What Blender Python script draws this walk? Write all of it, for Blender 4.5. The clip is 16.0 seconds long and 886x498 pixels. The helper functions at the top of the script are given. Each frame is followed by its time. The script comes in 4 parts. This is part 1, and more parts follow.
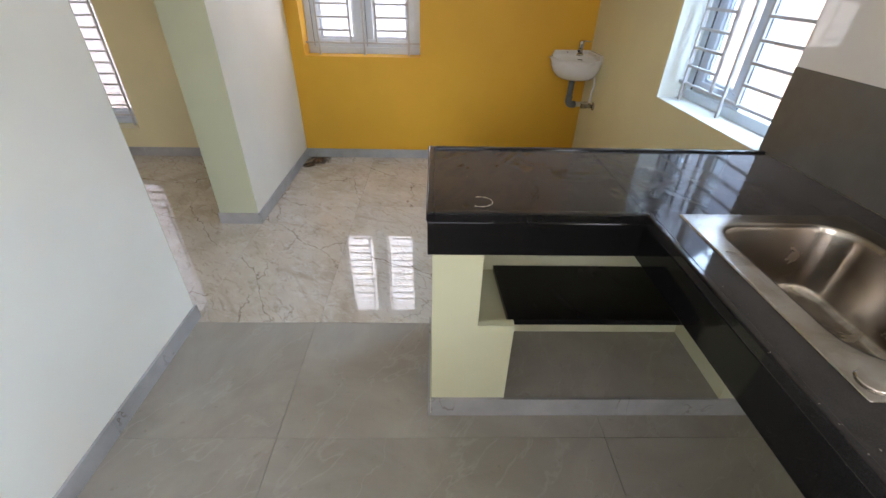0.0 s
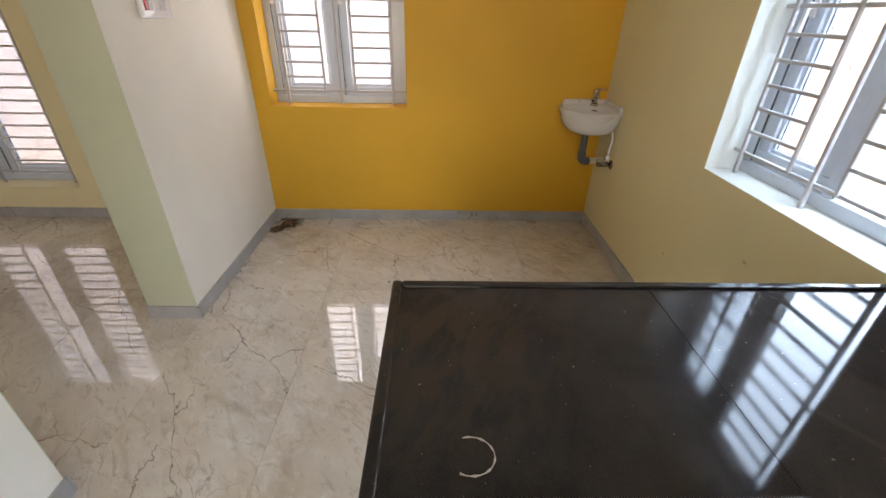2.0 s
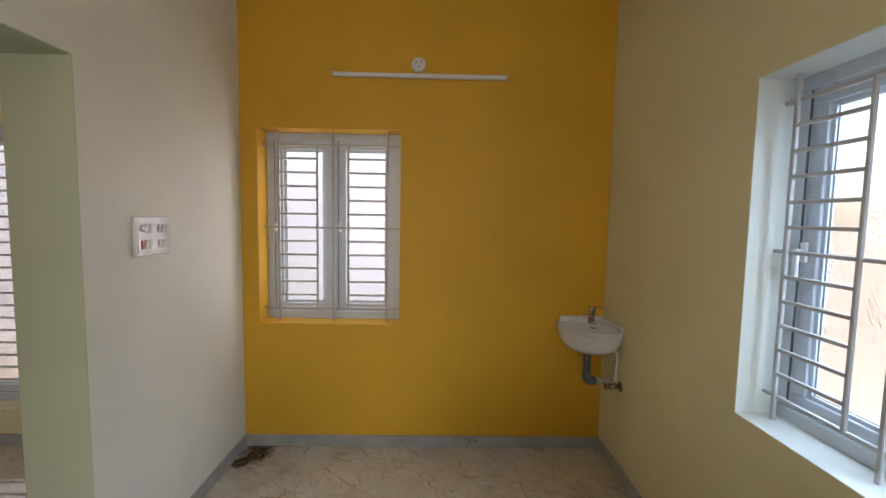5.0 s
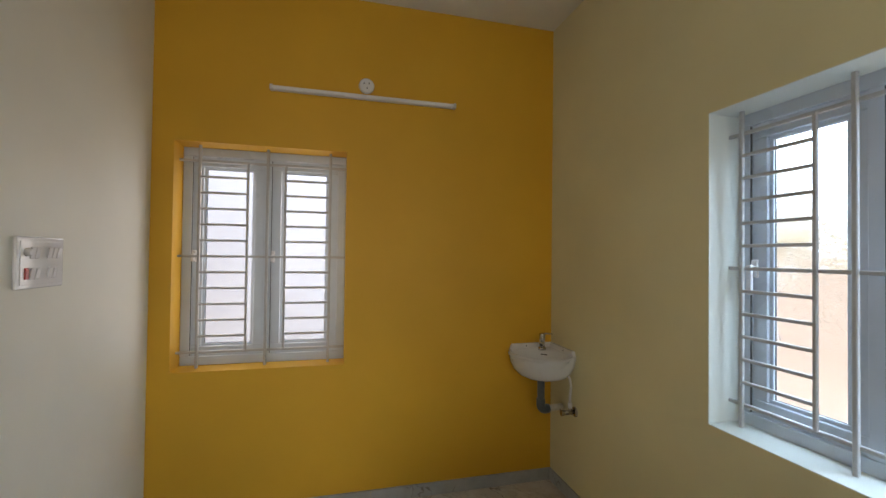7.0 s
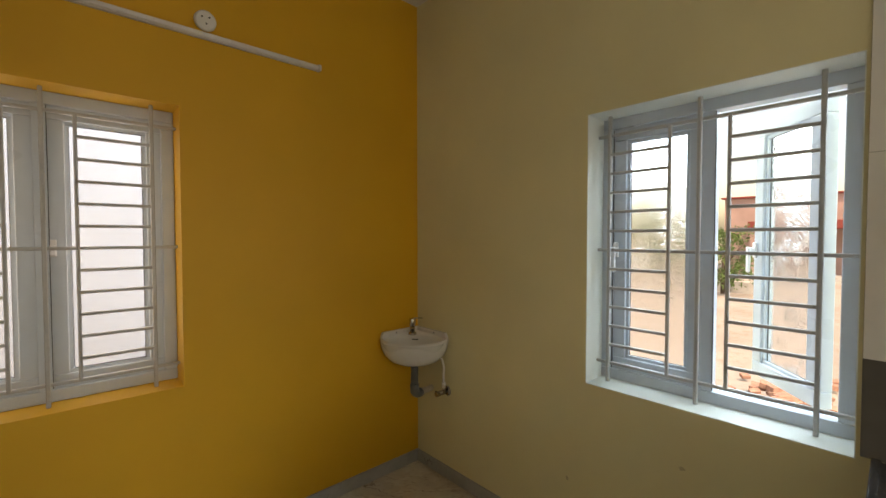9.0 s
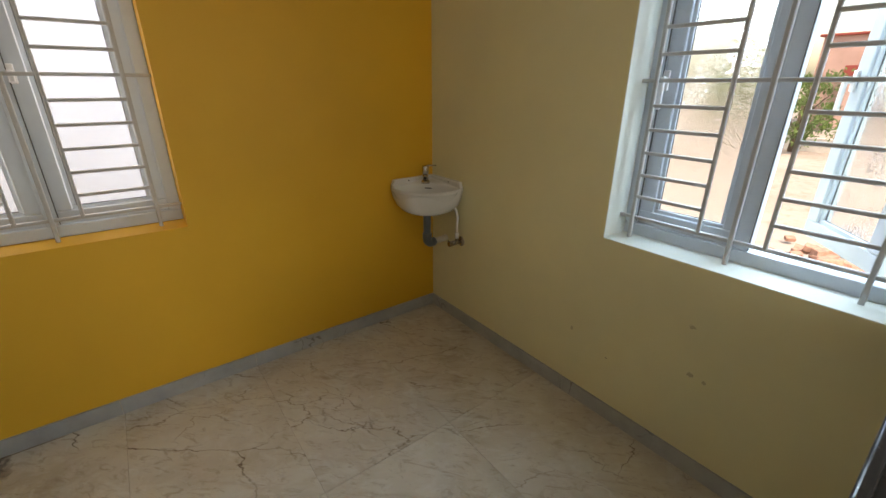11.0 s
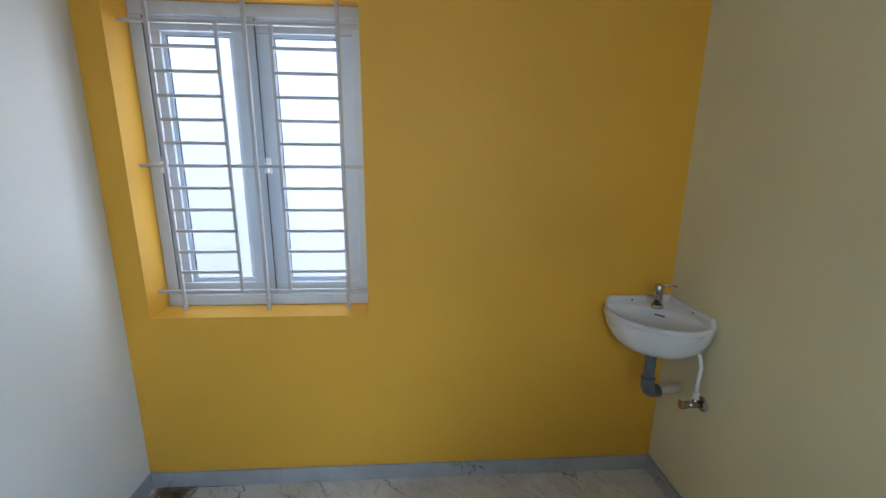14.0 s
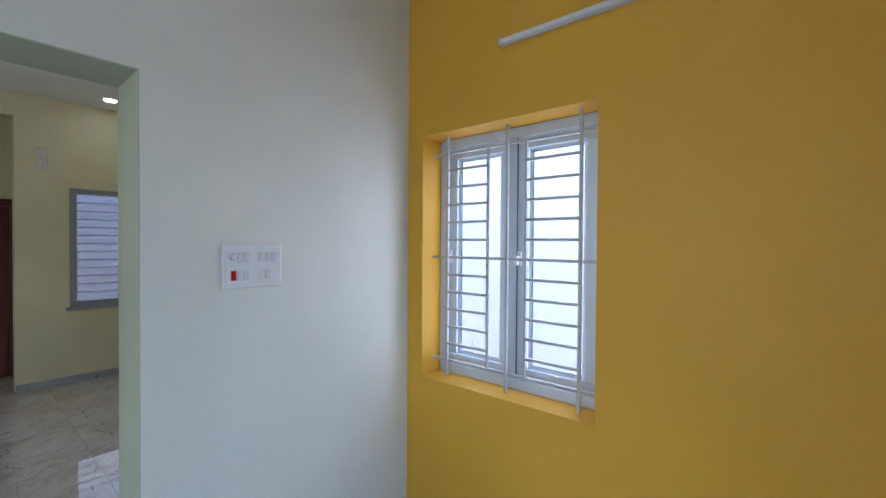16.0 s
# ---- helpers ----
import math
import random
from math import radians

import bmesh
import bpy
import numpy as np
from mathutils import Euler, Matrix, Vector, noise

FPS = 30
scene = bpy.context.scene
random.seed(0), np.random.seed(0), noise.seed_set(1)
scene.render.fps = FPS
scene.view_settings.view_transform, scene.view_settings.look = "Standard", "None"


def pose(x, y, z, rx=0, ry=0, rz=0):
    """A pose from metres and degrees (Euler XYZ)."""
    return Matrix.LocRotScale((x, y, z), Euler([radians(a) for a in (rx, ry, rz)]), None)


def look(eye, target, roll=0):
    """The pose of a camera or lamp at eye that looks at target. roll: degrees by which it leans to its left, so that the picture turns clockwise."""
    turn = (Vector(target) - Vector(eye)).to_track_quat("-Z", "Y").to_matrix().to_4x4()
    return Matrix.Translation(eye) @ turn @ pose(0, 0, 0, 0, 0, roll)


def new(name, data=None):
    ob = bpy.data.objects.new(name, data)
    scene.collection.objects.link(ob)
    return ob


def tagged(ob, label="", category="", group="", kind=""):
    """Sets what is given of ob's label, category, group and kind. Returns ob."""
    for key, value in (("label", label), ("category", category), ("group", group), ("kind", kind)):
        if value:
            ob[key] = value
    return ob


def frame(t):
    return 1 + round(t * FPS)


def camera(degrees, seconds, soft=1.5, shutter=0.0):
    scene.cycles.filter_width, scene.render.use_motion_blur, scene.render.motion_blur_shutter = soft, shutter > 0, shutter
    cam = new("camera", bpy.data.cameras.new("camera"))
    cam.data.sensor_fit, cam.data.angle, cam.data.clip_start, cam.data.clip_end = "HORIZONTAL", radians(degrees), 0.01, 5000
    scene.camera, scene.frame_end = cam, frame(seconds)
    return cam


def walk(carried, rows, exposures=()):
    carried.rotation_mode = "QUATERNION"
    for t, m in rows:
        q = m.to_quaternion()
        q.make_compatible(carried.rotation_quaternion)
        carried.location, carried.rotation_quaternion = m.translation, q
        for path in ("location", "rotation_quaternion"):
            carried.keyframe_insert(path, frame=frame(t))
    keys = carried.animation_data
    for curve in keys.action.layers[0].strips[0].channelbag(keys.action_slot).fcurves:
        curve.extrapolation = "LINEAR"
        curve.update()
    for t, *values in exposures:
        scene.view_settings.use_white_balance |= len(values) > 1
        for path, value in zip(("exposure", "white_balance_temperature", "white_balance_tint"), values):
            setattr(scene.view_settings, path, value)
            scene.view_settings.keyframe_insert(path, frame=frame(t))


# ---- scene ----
cam = camera(93.8, 16.0)
PATH = [
    (0, (0.03, 0.093, 1.376), (0.074, 1.762, 0.275), 1.3),
    (0.5, (0.04, 0.247, 1.368), (0.085, 1.938, 0.302), 1.3),
    (1, (-0.002, 0.44, 1.369), (0.043, 2.145, 0.324), 1.4),
    (1.5, (0.015, 0.595, 1.374), (0.061, 2.313, 0.351), 1.3),
    (2, (0.103, 0.762, 1.4), (0.146, 2.496, 0.406), 1.2),
    (2.5, (0.145, 0.874, 1.418), (0.187, 2.64, 0.481), 1.2),
    (3, (0.144, 1.029, 1.443), (0.182, 2.845, 0.606), 1.0),
    (3.5, (0.129, 1.095, 1.482), (0.168, 2.972, 0.793), 1.0),
    (4, (0.157, 1.072, 1.521), (0.194, 3.008, 1.02), 1.0),
    (4.5, (0.174, 1.017, 1.54), (0.205, 2.994, 1.237), 1.0),
    (4.7, (0.167, 0.994, 1.544), (0.198, 2.98, 1.307), 1.0),
    (6.8, (-0.122, 1.092, 1.478), (0.28, 3.051, 1.508), 0.7),
    (7, (-0.141, 1.158, 1.475), (0.356, 3.095, 1.506), 0.7),
    (7.5, (-0.219, 1.317, 1.49), (0.551, 3.162, 1.522), 0.6),
    (8, (-0.34, 1.426, 1.494), (0.692, 3.139, 1.53), 0.6),
    (8.5, (-0.468, 1.494, 1.5), (0.785, 3.052, 1.519), 0.4),
    (8.7, (-0.476, 1.507, 1.501), (0.841, 3.013, 1.501), 0.3),
    (10.8, (-0.279, 1.559, 1.433), (0.919, 3.009, 0.755), 0.1),
    (11, (-0.240, 1.574, 1.421), (0.880, 3.059, 0.686), 0.2),
    (11.5, (-0.152, 1.648, 1.411), (0.728, 3.228, 0.558), 0.6),
    (12, (-0.08, 1.863, 1.401), (0.544, 3.516, 0.463), 0.9),
    (12.5, (-0.025, 2.009, 1.406), (0.371, 3.712, 0.434), 0.7),
    (13, (0.047, 2.021, 1.427), (0.304, 3.792, 0.534), 0.6),
    (13.5, (0.092, 2.008, 1.478), (0.275, 3.874, 0.78), 0.5),
    (14, (0.118, 1.973, 1.518), (0.246, 3.916, 1.064), 0.6),
    (14.5, (0.178, 1.961, 1.516), (0.209, 3.951, 1.314), 0.5),
    (15, (0.256, 2.023, 1.51), (0.0, 4.005, 1.432), 0.5),
    (15.5, (0.363, 2.102, 1.511), (-0.392, 3.954, 1.482), 0.3),
    (16, (0.481, 2.083, 1.526), (-0.807, 3.613, 1.498), 0.4),
]
EXPOSURES = ((0, 3.40, 7100, 22), (2, 3.33, 8000, 25), (3, 3.10, 8100, 25), (3.5, 3.02, 7900, 24), (4.7, 2.80, 7700, 22), (7, 2.64, 7700, 18), (8.7, 2.42, 9600, 18), (10.8, 2.7, 8500, 17),
             (11.5, 2.76, 8200, 18), (12, 3.07, 7100, 16), (12.5, 3.39, 6100, 13), (13, 3.33, 5800, 12), (14, 3.16, 5650, 13), (14.5, 3.0, 5500, 12), (15, 3.1, 5500, 11), (16, 3.12, 5500, 15))
walk(cam, [(t, look(eye, target, roll)) for t, eye, target, roll in PATH], EXPOSURES)

# ---------- world, sun, lights ----------
world = bpy.data.worlds.new("world")
scene.world = world
world.use_nodes = True
wn = world.node_tree
sky = wn.nodes.new("ShaderNodeTexSky")
sky.sky_type, sky.sun_disc = "NISHITA", False
sky.sun_elevation, sky.sun_rotation = radians(58), radians(215)
sky.dust_density, sky.air_density = 3.0, 1.2
wn.nodes["Background"].inputs[1].default_value = 0.065
wn.links.new(sky.outputs[0], wn.nodes["Background"].inputs[0])

sun = new("sun", bpy.data.lights.new("sun", "SUN"))
sun.data.energy, sun.data.angle, sun.data.color = 0.9, radians(0.5), (1.0, 0.94, 0.85)
sun.matrix_world = look((0, 0, 12), (0 + 3.0, 0 + 4.3, 12 - 8.4))


def sky_area_lamp(name, centre, facing, width, height, radiance, colour=(0.93, 0.97, 1.0)):
    """An area lamp that stands in for sky light."""
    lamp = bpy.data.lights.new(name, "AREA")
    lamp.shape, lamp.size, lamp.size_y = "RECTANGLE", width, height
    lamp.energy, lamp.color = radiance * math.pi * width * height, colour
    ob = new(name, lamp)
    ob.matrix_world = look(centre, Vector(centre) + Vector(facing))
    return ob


PANE_N, PANE_HALL, PANE_FAR = 0.36, 0.055, 0.09

SKY_E, SKY_S, SKY_K, SKY_HALL = 2.1, 0.27, 0.9, 0.32

# ---------- materials ----------


def nodes_of(name):
    m = bpy.data.materials.new(name)
    m.use_nodes = True
    nt = m.node_tree
    return m, nt, nt.nodes["Principled BSDF"]


def add(nt, kind, **values):
    n = nt.nodes.new(kind)
    for key, value in values.items():
        n.inputs[key].default_value = value
    return n


def coords(nt, scale=(1, 1, 1), shuffle=False, turn=0.0):
    """World coordinates, moved by chance from piece to piece where shuffle is set."""
    geo = nt.nodes.new("ShaderNodeNewGeometry")
    out = geo.outputs["Position"]
    if shuffle:
        info = nt.nodes.new("ShaderNodeObjectInfo")
        mul = nt.nodes.new("ShaderNodeVectorMath")
        mul.operation = "MULTIPLY_ADD"
        comb = nt.nodes.new("ShaderNodeCombineXYZ")
        for k in range(3):
            nt.links.new(info.outputs["Random"], comb.inputs[k])
        nt.links.new(comb.outputs[0], mul.inputs[0])
        mul.inputs[1].default_value = (37.0, 23.0, 11.0)
        nt.links.new(out, mul.inputs[2])
        out = mul.outputs[0]
    mp = nt.nodes.new("ShaderNodeMapping")
    mp.vector_type = "TEXTURE"
    mp.inputs["Scale"].default_value = tuple(1.0 / k for k in scale)
    mp.inputs["Rotation"].default_value = (0, 0, radians(turn))
    nt.links.new(out, mp.inputs["Vector"])
    return mp.outputs[0]


def noise_of(nt, vec, scale, detail=4.0, rough=0.55, warp=0.0):
    n = add(nt, "ShaderNodeTexNoise", Scale=scale, Detail=detail, Roughness=rough, Distortion=warp)
    nt.links.new(vec, n.inputs["Vector"])
    return n.outputs["Fac"]


def ramp(nt, fac, *stops):
    r = nt.nodes.new("ShaderNodeValToRGB")
    els = r.color_ramp.elements
    while len(els) < len(stops):
        els.new(0.5)
    for e, (p, c) in zip(els, stops):
        e.position = p
        e.color = (*c, 1) if len(c) == 3 else c
    nt.links.new(fac, r.inputs[0])
    return r.outputs[0]


def grey(v):
    return (v, v, v)


def mix(nt, fac, a, b, mode="MIX"):
    m = nt.nodes.new("ShaderNodeMix")
    m.data_type, m.blend_type = "RGBA", mode
    for sock, v in ((m.inputs[0], fac), (m.inputs[6], a), (m.inputs[7], b)):
        if isinstance(v, (int, float)):
            sock.default_value = v
        elif isinstance(v, tuple):
            sock.default_value = (*v, 1)
        else:
            nt.links.new(v, sock)
    return m.outputs[2]


def bump(nt, bsdf, height, strength, distance=0.002):
    b = add(nt, "ShaderNodeBump", Strength=strength, Distance=distance)
    nt.links.new(height, b.inputs["Height"])
    nt.links.new(b.outputs[0], bsdf.inputs["Normal"])


def paint(name, colour, rough=0.55, stain=0.06, spec=0.35):
    """Rolled emulsion paint on plaster."""
    m, nt, b = nodes_of(name)
    v = coords(nt)
    big = noise_of(nt, v, 1.3, 3, 0.5)
    small = noise_of(nt, v, 14, 5, 0.6)
    low = tuple(c * (1 - stain * 1.6) for c in colour)
    high = tuple(min(1, c * (1 + stain * 0.6)) for c in colour)
    c = ramp(nt, big, (0.3, low), (0.7, high))
    c = mix(nt, ramp(nt, small, (0.35, grey(0.0)), (0.8, grey(0.25))), c, tuple(k * 0.93 for k in colour))
    nt.links.new(c, b.inputs["Base Color"])
    b.inputs["Roughness"].default_value = rough
    b.inputs["Specular IOR Level"].default_value = spec
    bump(nt, b, noise_of(nt, v, 170, 3, 0.6), 0.12, 0.001)
    return m


def plain(name, colour, rough=0.4, metal=0.0, grain=60.0, vary=0.08, relief=0.05, spec=0.5, dirt=None):
    m, nt, b = nodes_of(name)
    v = coords(nt)
    n = noise_of(nt, v, grain, 4)
    c = ramp(nt, n, (0.3, tuple(k * (1 - vary) for k in colour)), (0.7, tuple(min(1, k * (1 + vary)) for k in colour)))
    if dirt:
        c = mix(nt, ramp(nt, noise_of(nt, v, 9, 5, 0.65), (0.55, grey(0.0)), (0.75, grey(0.6))), c, dirt)
    nt.links.new(c, b.inputs["Base Color"])
    r = ramp(nt, noise_of(nt, v, grain * 0.3, 3), (0.3, grey(max(0.02, rough * 0.8))), (0.7, grey(min(1, rough * 1.25))))
    nt.links.new(r, b.inputs["Roughness"])
    b.inputs["Metallic"].default_value = metal
    b.inputs["Specular IOR Level"].default_value = spec
    if relief:
        bump(nt, b, n, relief, 0.001)
    return m


def marble(name):
    """Polished beige marble-look tile with thin rust-brown veins."""
    m, nt, b = nodes_of(name)
    v = coords(nt, shuffle=True)
    cloud = noise_of(nt, v, 2.6, 6, 0.6, 0.6)
    base = ramp(nt, cloud, (0.28, (0.45, 0.39, 0.315)), (0.5, (0.57, 0.515, 0.44)), (0.72, (0.65, 0.605, 0.53)))
    flake = noise_of(nt, coords(nt, (0.6, 1.0, 1), True, -40), 12, 6, 0.65, 1.2)
    base = mix(nt, ramp(nt, flake, (0.50, grey(0.0)), (0.70, grey(0.7))), base, (0.66, 0.64, 0.60))
    flake2 = noise_of(nt, coords(nt, (0.4, 1.0, 1), True, -48), 22, 5, 0.7, 1.5)
    base = mix(nt, ramp(nt, flake2, (0.53, grey(0.0)), (0.68, grey(0.6))), base, (0.35, 0.28, 0.21))

    def vein(scale, width, turn, stretch, shift, lo, strength, colour, wobble):
        nonlocal base
        vv = coords(nt, (stretch, 1.0, 1.0), True, turn)
        mv = nt.nodes.new("ShaderNodeVectorMath")
        mv.operation = "ADD"
        mv.inputs[1].default_value = (shift * 3.1, shift * 1.7, shift)
        nt.links.new(vv, mv.inputs[0])
        wob = add(nt, "ShaderNodeTexNoise", Scale=9.0, Detail=4.0, Roughness=0.6)
        nt.links.new(mv.outputs[0], wob.inputs["Vector"])
        warp = nt.nodes.new("ShaderNodeVectorMath")
        warp.operation = "MULTIPLY_ADD"
        warp.inputs[1].default_value = (wobble, wobble, 0)
        nt.links.new(wob.outputs["Color"], warp.inputs[0])
        nt.links.new(mv.outputs[0], warp.inputs[2])
        cell = add(nt, "ShaderNodeTexVoronoi", Scale=scale)
        cell.feature = "DISTANCE_TO_EDGE"
        cell.voronoi_dimensions = "2D"
        nt.links.new(warp.outputs[0], cell.inputs["Vector"])
        line = ramp(nt, cell.outputs["Distance"], (0.0, grey(1.0)), (width, grey(0.0)))
        gate = ramp(nt, noise_of(nt, mv.outputs[0], 2.6, 3), (lo, grey(0.0)), (lo + 0.10, grey(strength)))
        mm = nt.nodes.new("ShaderNodeMath")
        mm.operation = "MULTIPLY"
        nt.links.new(line, mm.inputs[0])
        nt.links.new(gate, mm.inputs[1])
        base = mix(nt, mm.outputs[0], base, colour)

    vein(1.9, 0.005, -42, 0.50, 1.0, 0.47, 1.0, (0.10, 0.055, 0.03), 0.13)
    vein(2.6, 0.006, -30, 0.42, 5.0, 0.50, 0.8, (0.15, 0.085, 0.048), 0.12)
    vein(2.3, 0.0048, -65, 0.40, 21.0, 0.53, 0.9, (0.11, 0.06, 0.033), 0.13)
    vein(4.4, 0.008, -48, 0.38, 31.0, 0.54, 0.6, (0.22, 0.14, 0.085), 0.10)
    vein(3.4, 0.06, -40, 0.45, 9.0, 0.52, 0.3, (0.34, 0.235, 0.15), 0.14)
    vein(6.0, 0.022, -38, 0.50, 14.0, 0.55, 0.45, (0.27, 0.185, 0.11), 0.12)
    nt.links.new(base, b.inputs["Base Color"])
    smear = ramp(nt, noise_of(nt, coords(nt), 3.0, 5), (0.35, grey(0.006)), (0.75, grey(0.02)))
    nt.links.new(smear, b.inputs["Roughness"])
    b.inputs["Specular IOR Level"].default_value = 0.9
    bump(nt, b, noise_of(nt, coords(nt), 6, 1), 0.10, 0.003)
    return m


def matt_tile(name):
    """Matt grey kitchen floor tile with faint clouds and scuffs."""
    m, nt, b = nodes_of(name)
    v = coords(nt, shuffle=True)
    c = ramp(nt, noise_of(nt, v, 2.2, 6, 0.62, 0.8), (0.3, (0.27, 0.245, 0.21)), (0.7, (0.38, 0.355, 0.315)))
    line = noise_of(nt, coords(nt, (1, 2.5, 1), True, 55), 2.0, 5, 0.5, 0.4)
    c = mix(nt, ramp(nt, line, (0.49, grey(0.0)), (0.5, grey(0.45)), (0.51, grey(0.0))), c, (0.40, 0.38, 0.35))
    c = mix(nt, ramp(nt, noise_of(nt, coords(nt), 22, 5, 0.7), (0.62, grey(0.0)), (0.74, grey(0.5))), c, (0.17, 0.14, 0.11))
    nt.links.new(c, b.inputs["Base Color"])
    b.inputs["Roughness"].default_value = 0.42
    bump(nt, b, noise_of(nt, v, 90, 4), 0.08, 0.001)
    return m


def skirting_tile(name):
    """Grey marble-look skirting with broken brown veins and a dusty film."""
    m, nt, b = nodes_of(name)
    c = ramp(nt, noise_of(nt, coords(nt), 5, 5, 0.6), (0.3, (0.30, 0.30, 0.30)), (0.7, (0.42, 0.42, 0.42)))
    n = noise_of(nt, coords(nt, (1, 1, 0.6), True), 5.5, 4, 0.5, 0.6)
    line = ramp(nt, n, (0.488, grey(0.0)), (0.5, grey(0.8)), (0.512, grey(0.0)))
    gate = ramp(nt, noise_of(nt, coords(nt, (1, 1, 1), True), 4, 2), (0.52, grey(0.0)), (0.60, grey(1.0)))
    c = mix(nt, mix(nt, 1.0, line, gate, "MULTIPLY"), c, (0.13, 0.09, 0.06))
    c = mix(nt, ramp(nt, noise_of(nt, coords(nt), 11, 5, 0.7), (0.55, grey(0.0)), (0.75, grey(0.4))), c, (0.30, 0.27, 0.22))
    nt.links.new(c, b.inputs["Base Color"])
    b.inputs["Roughness"].default_value = 0.32
    return m


def granite(name, dusty=1.0, spec=0.3, film=0.26):
    """Polished black granite, dusty with brown smears where it lies open."""
    m, nt, b = nodes_of(name)
    v = coords(nt)
    speck = noise_of(nt, v, 420, 2)
    c = ramp(nt, speck, (0.4, (0.003, 0.003, 0.0035)), (0.75, (0.016, 0.015, 0.015)))
    dust = noise_of(nt, v, 5, 6, 0.65, 0.5)
    geo = nt.nodes.new("ShaderNodeNewGeometry")
    parts = nt.nodes.new("ShaderNodeSeparateXYZ")
    nt.links.new(geo.outputs["Normal"], parts.inputs[0])
    up = ramp(nt, parts.outputs[2], (0.6, grey(0.0)), (0.9, grey(1.0)))
    lie = mix(nt, 1.0, ramp(nt, dust, (0.35, grey(0.05 * dusty)), (0.75, grey(0.17 * dusty))), up, "MULTIPLY")
    c = mix(nt, lie, c, (0.15, 0.13, 0.12))
    # a wiped brown smear near the free end of the worktop
    far = nt.nodes.new("ShaderNodeVectorMath")
    far.operation = "DISTANCE"
    far.inputs[1].default_value = (0.10, 1.36, 0.852)
    nt.links.new(geo.outputs["Position"], far.inputs[0])
    near = ramp(nt, far.outputs["Value"], (0.08, grey(dusty)), (0.38, grey(0.0)))
    streak = ramp(nt, noise_of(nt, coords(nt, (0.35, 1, 1), False, 62), 24, 4, 0.6, 0.6), (0.42, grey(0.0)), (0.54, grey(0.5)))
    patch = mix(nt, 1.0, mix(nt, 1.0, near, streak, "MULTIPLY"), up, "MULTIPLY")
    c = mix(nt, patch, c, (0.05, 0.035, 0.022))
    crumbs = ramp(nt, noise_of(nt, v, 95, 2, 0.5), (0.73, grey(0.0)), (0.77, grey(0.5 * dusty)))
    c = mix(nt, mix(nt, 1.0, crumbs, up, "MULTIPLY"), c, (0.40, 0.37, 0.33))
    smudge = ramp(nt, noise_of(nt, coords(nt, (1, 0.4, 1), False, 20), 9, 3, 0.5, 0.8), (0.60, grey(0.0)), (0.68, grey(0.6)))
    c = mix(nt, mix(nt, 1.0, smudge, up, "MULTIPLY"), c, (0.035, 0.03, 0.027))
    nt.links.new(c, b.inputs["Base Color"])
    r = mix(nt, patch, ramp(nt, dust, (0.35, grey(0.04)), (0.8, grey(0.11))), (0.3, 0.3, 0.3))
    nt.links.new(r, b.inputs["Roughness"])
    b.inputs["Specular IOR Level"].default_value = spec
    b.inputs["Sheen Weight"].default_value = film
    b.inputs["Sheen Roughness"].default_value = 0.35
    b.inputs["Sheen Tint"].default_value = (0.9, 0.86, 0.88, 1)
    return m


def steel(name):
    """Stainless steel with brown water stains and a pale crust of scale."""
    m, nt, b = nodes_of(name)
    v = coords(nt)
    c = ramp(nt, noise_of(nt, v, 6, 6, 0.7), (0.38, (0.33, 0.28, 0.23)), (0.62, (0.55, 0.52, 0.485)))
    stain = ramp(nt, noise_of(nt, v, 8, 6, 0.68, 0.7), (0.45, grey(0.0)), (0.66, grey(0.55)))
    c = mix(nt, stain, c, (0.17, 0.125, 0.085))
    crust = ramp(nt, noise_of(nt, coords(nt, (1, 1, 0.5)), 19, 6, 0.72, 0.5), (0.60, grey(0.0)), (0.74, grey(0.5)))
    c = mix(nt, crust, c, (0.60, 0.55, 0.49))
    nt.links.new(c, b.inputs["Base Color"])
    nt.links.new(ramp(nt, crust, (0.0, grey(1.0)), (1.0, grey(0.25))), b.inputs["Metallic"])
    r = ramp(nt, noise_of(nt, v, 5, 4), (0.3, grey(0.14)), (0.7, grey(0.26)))
    nt.links.new(mix(nt, stain, r, (0.34, 0.34, 0.34)), b.inputs["Roughness"])
    bump(nt, b, crust, 0.15, 0.001)
    return m


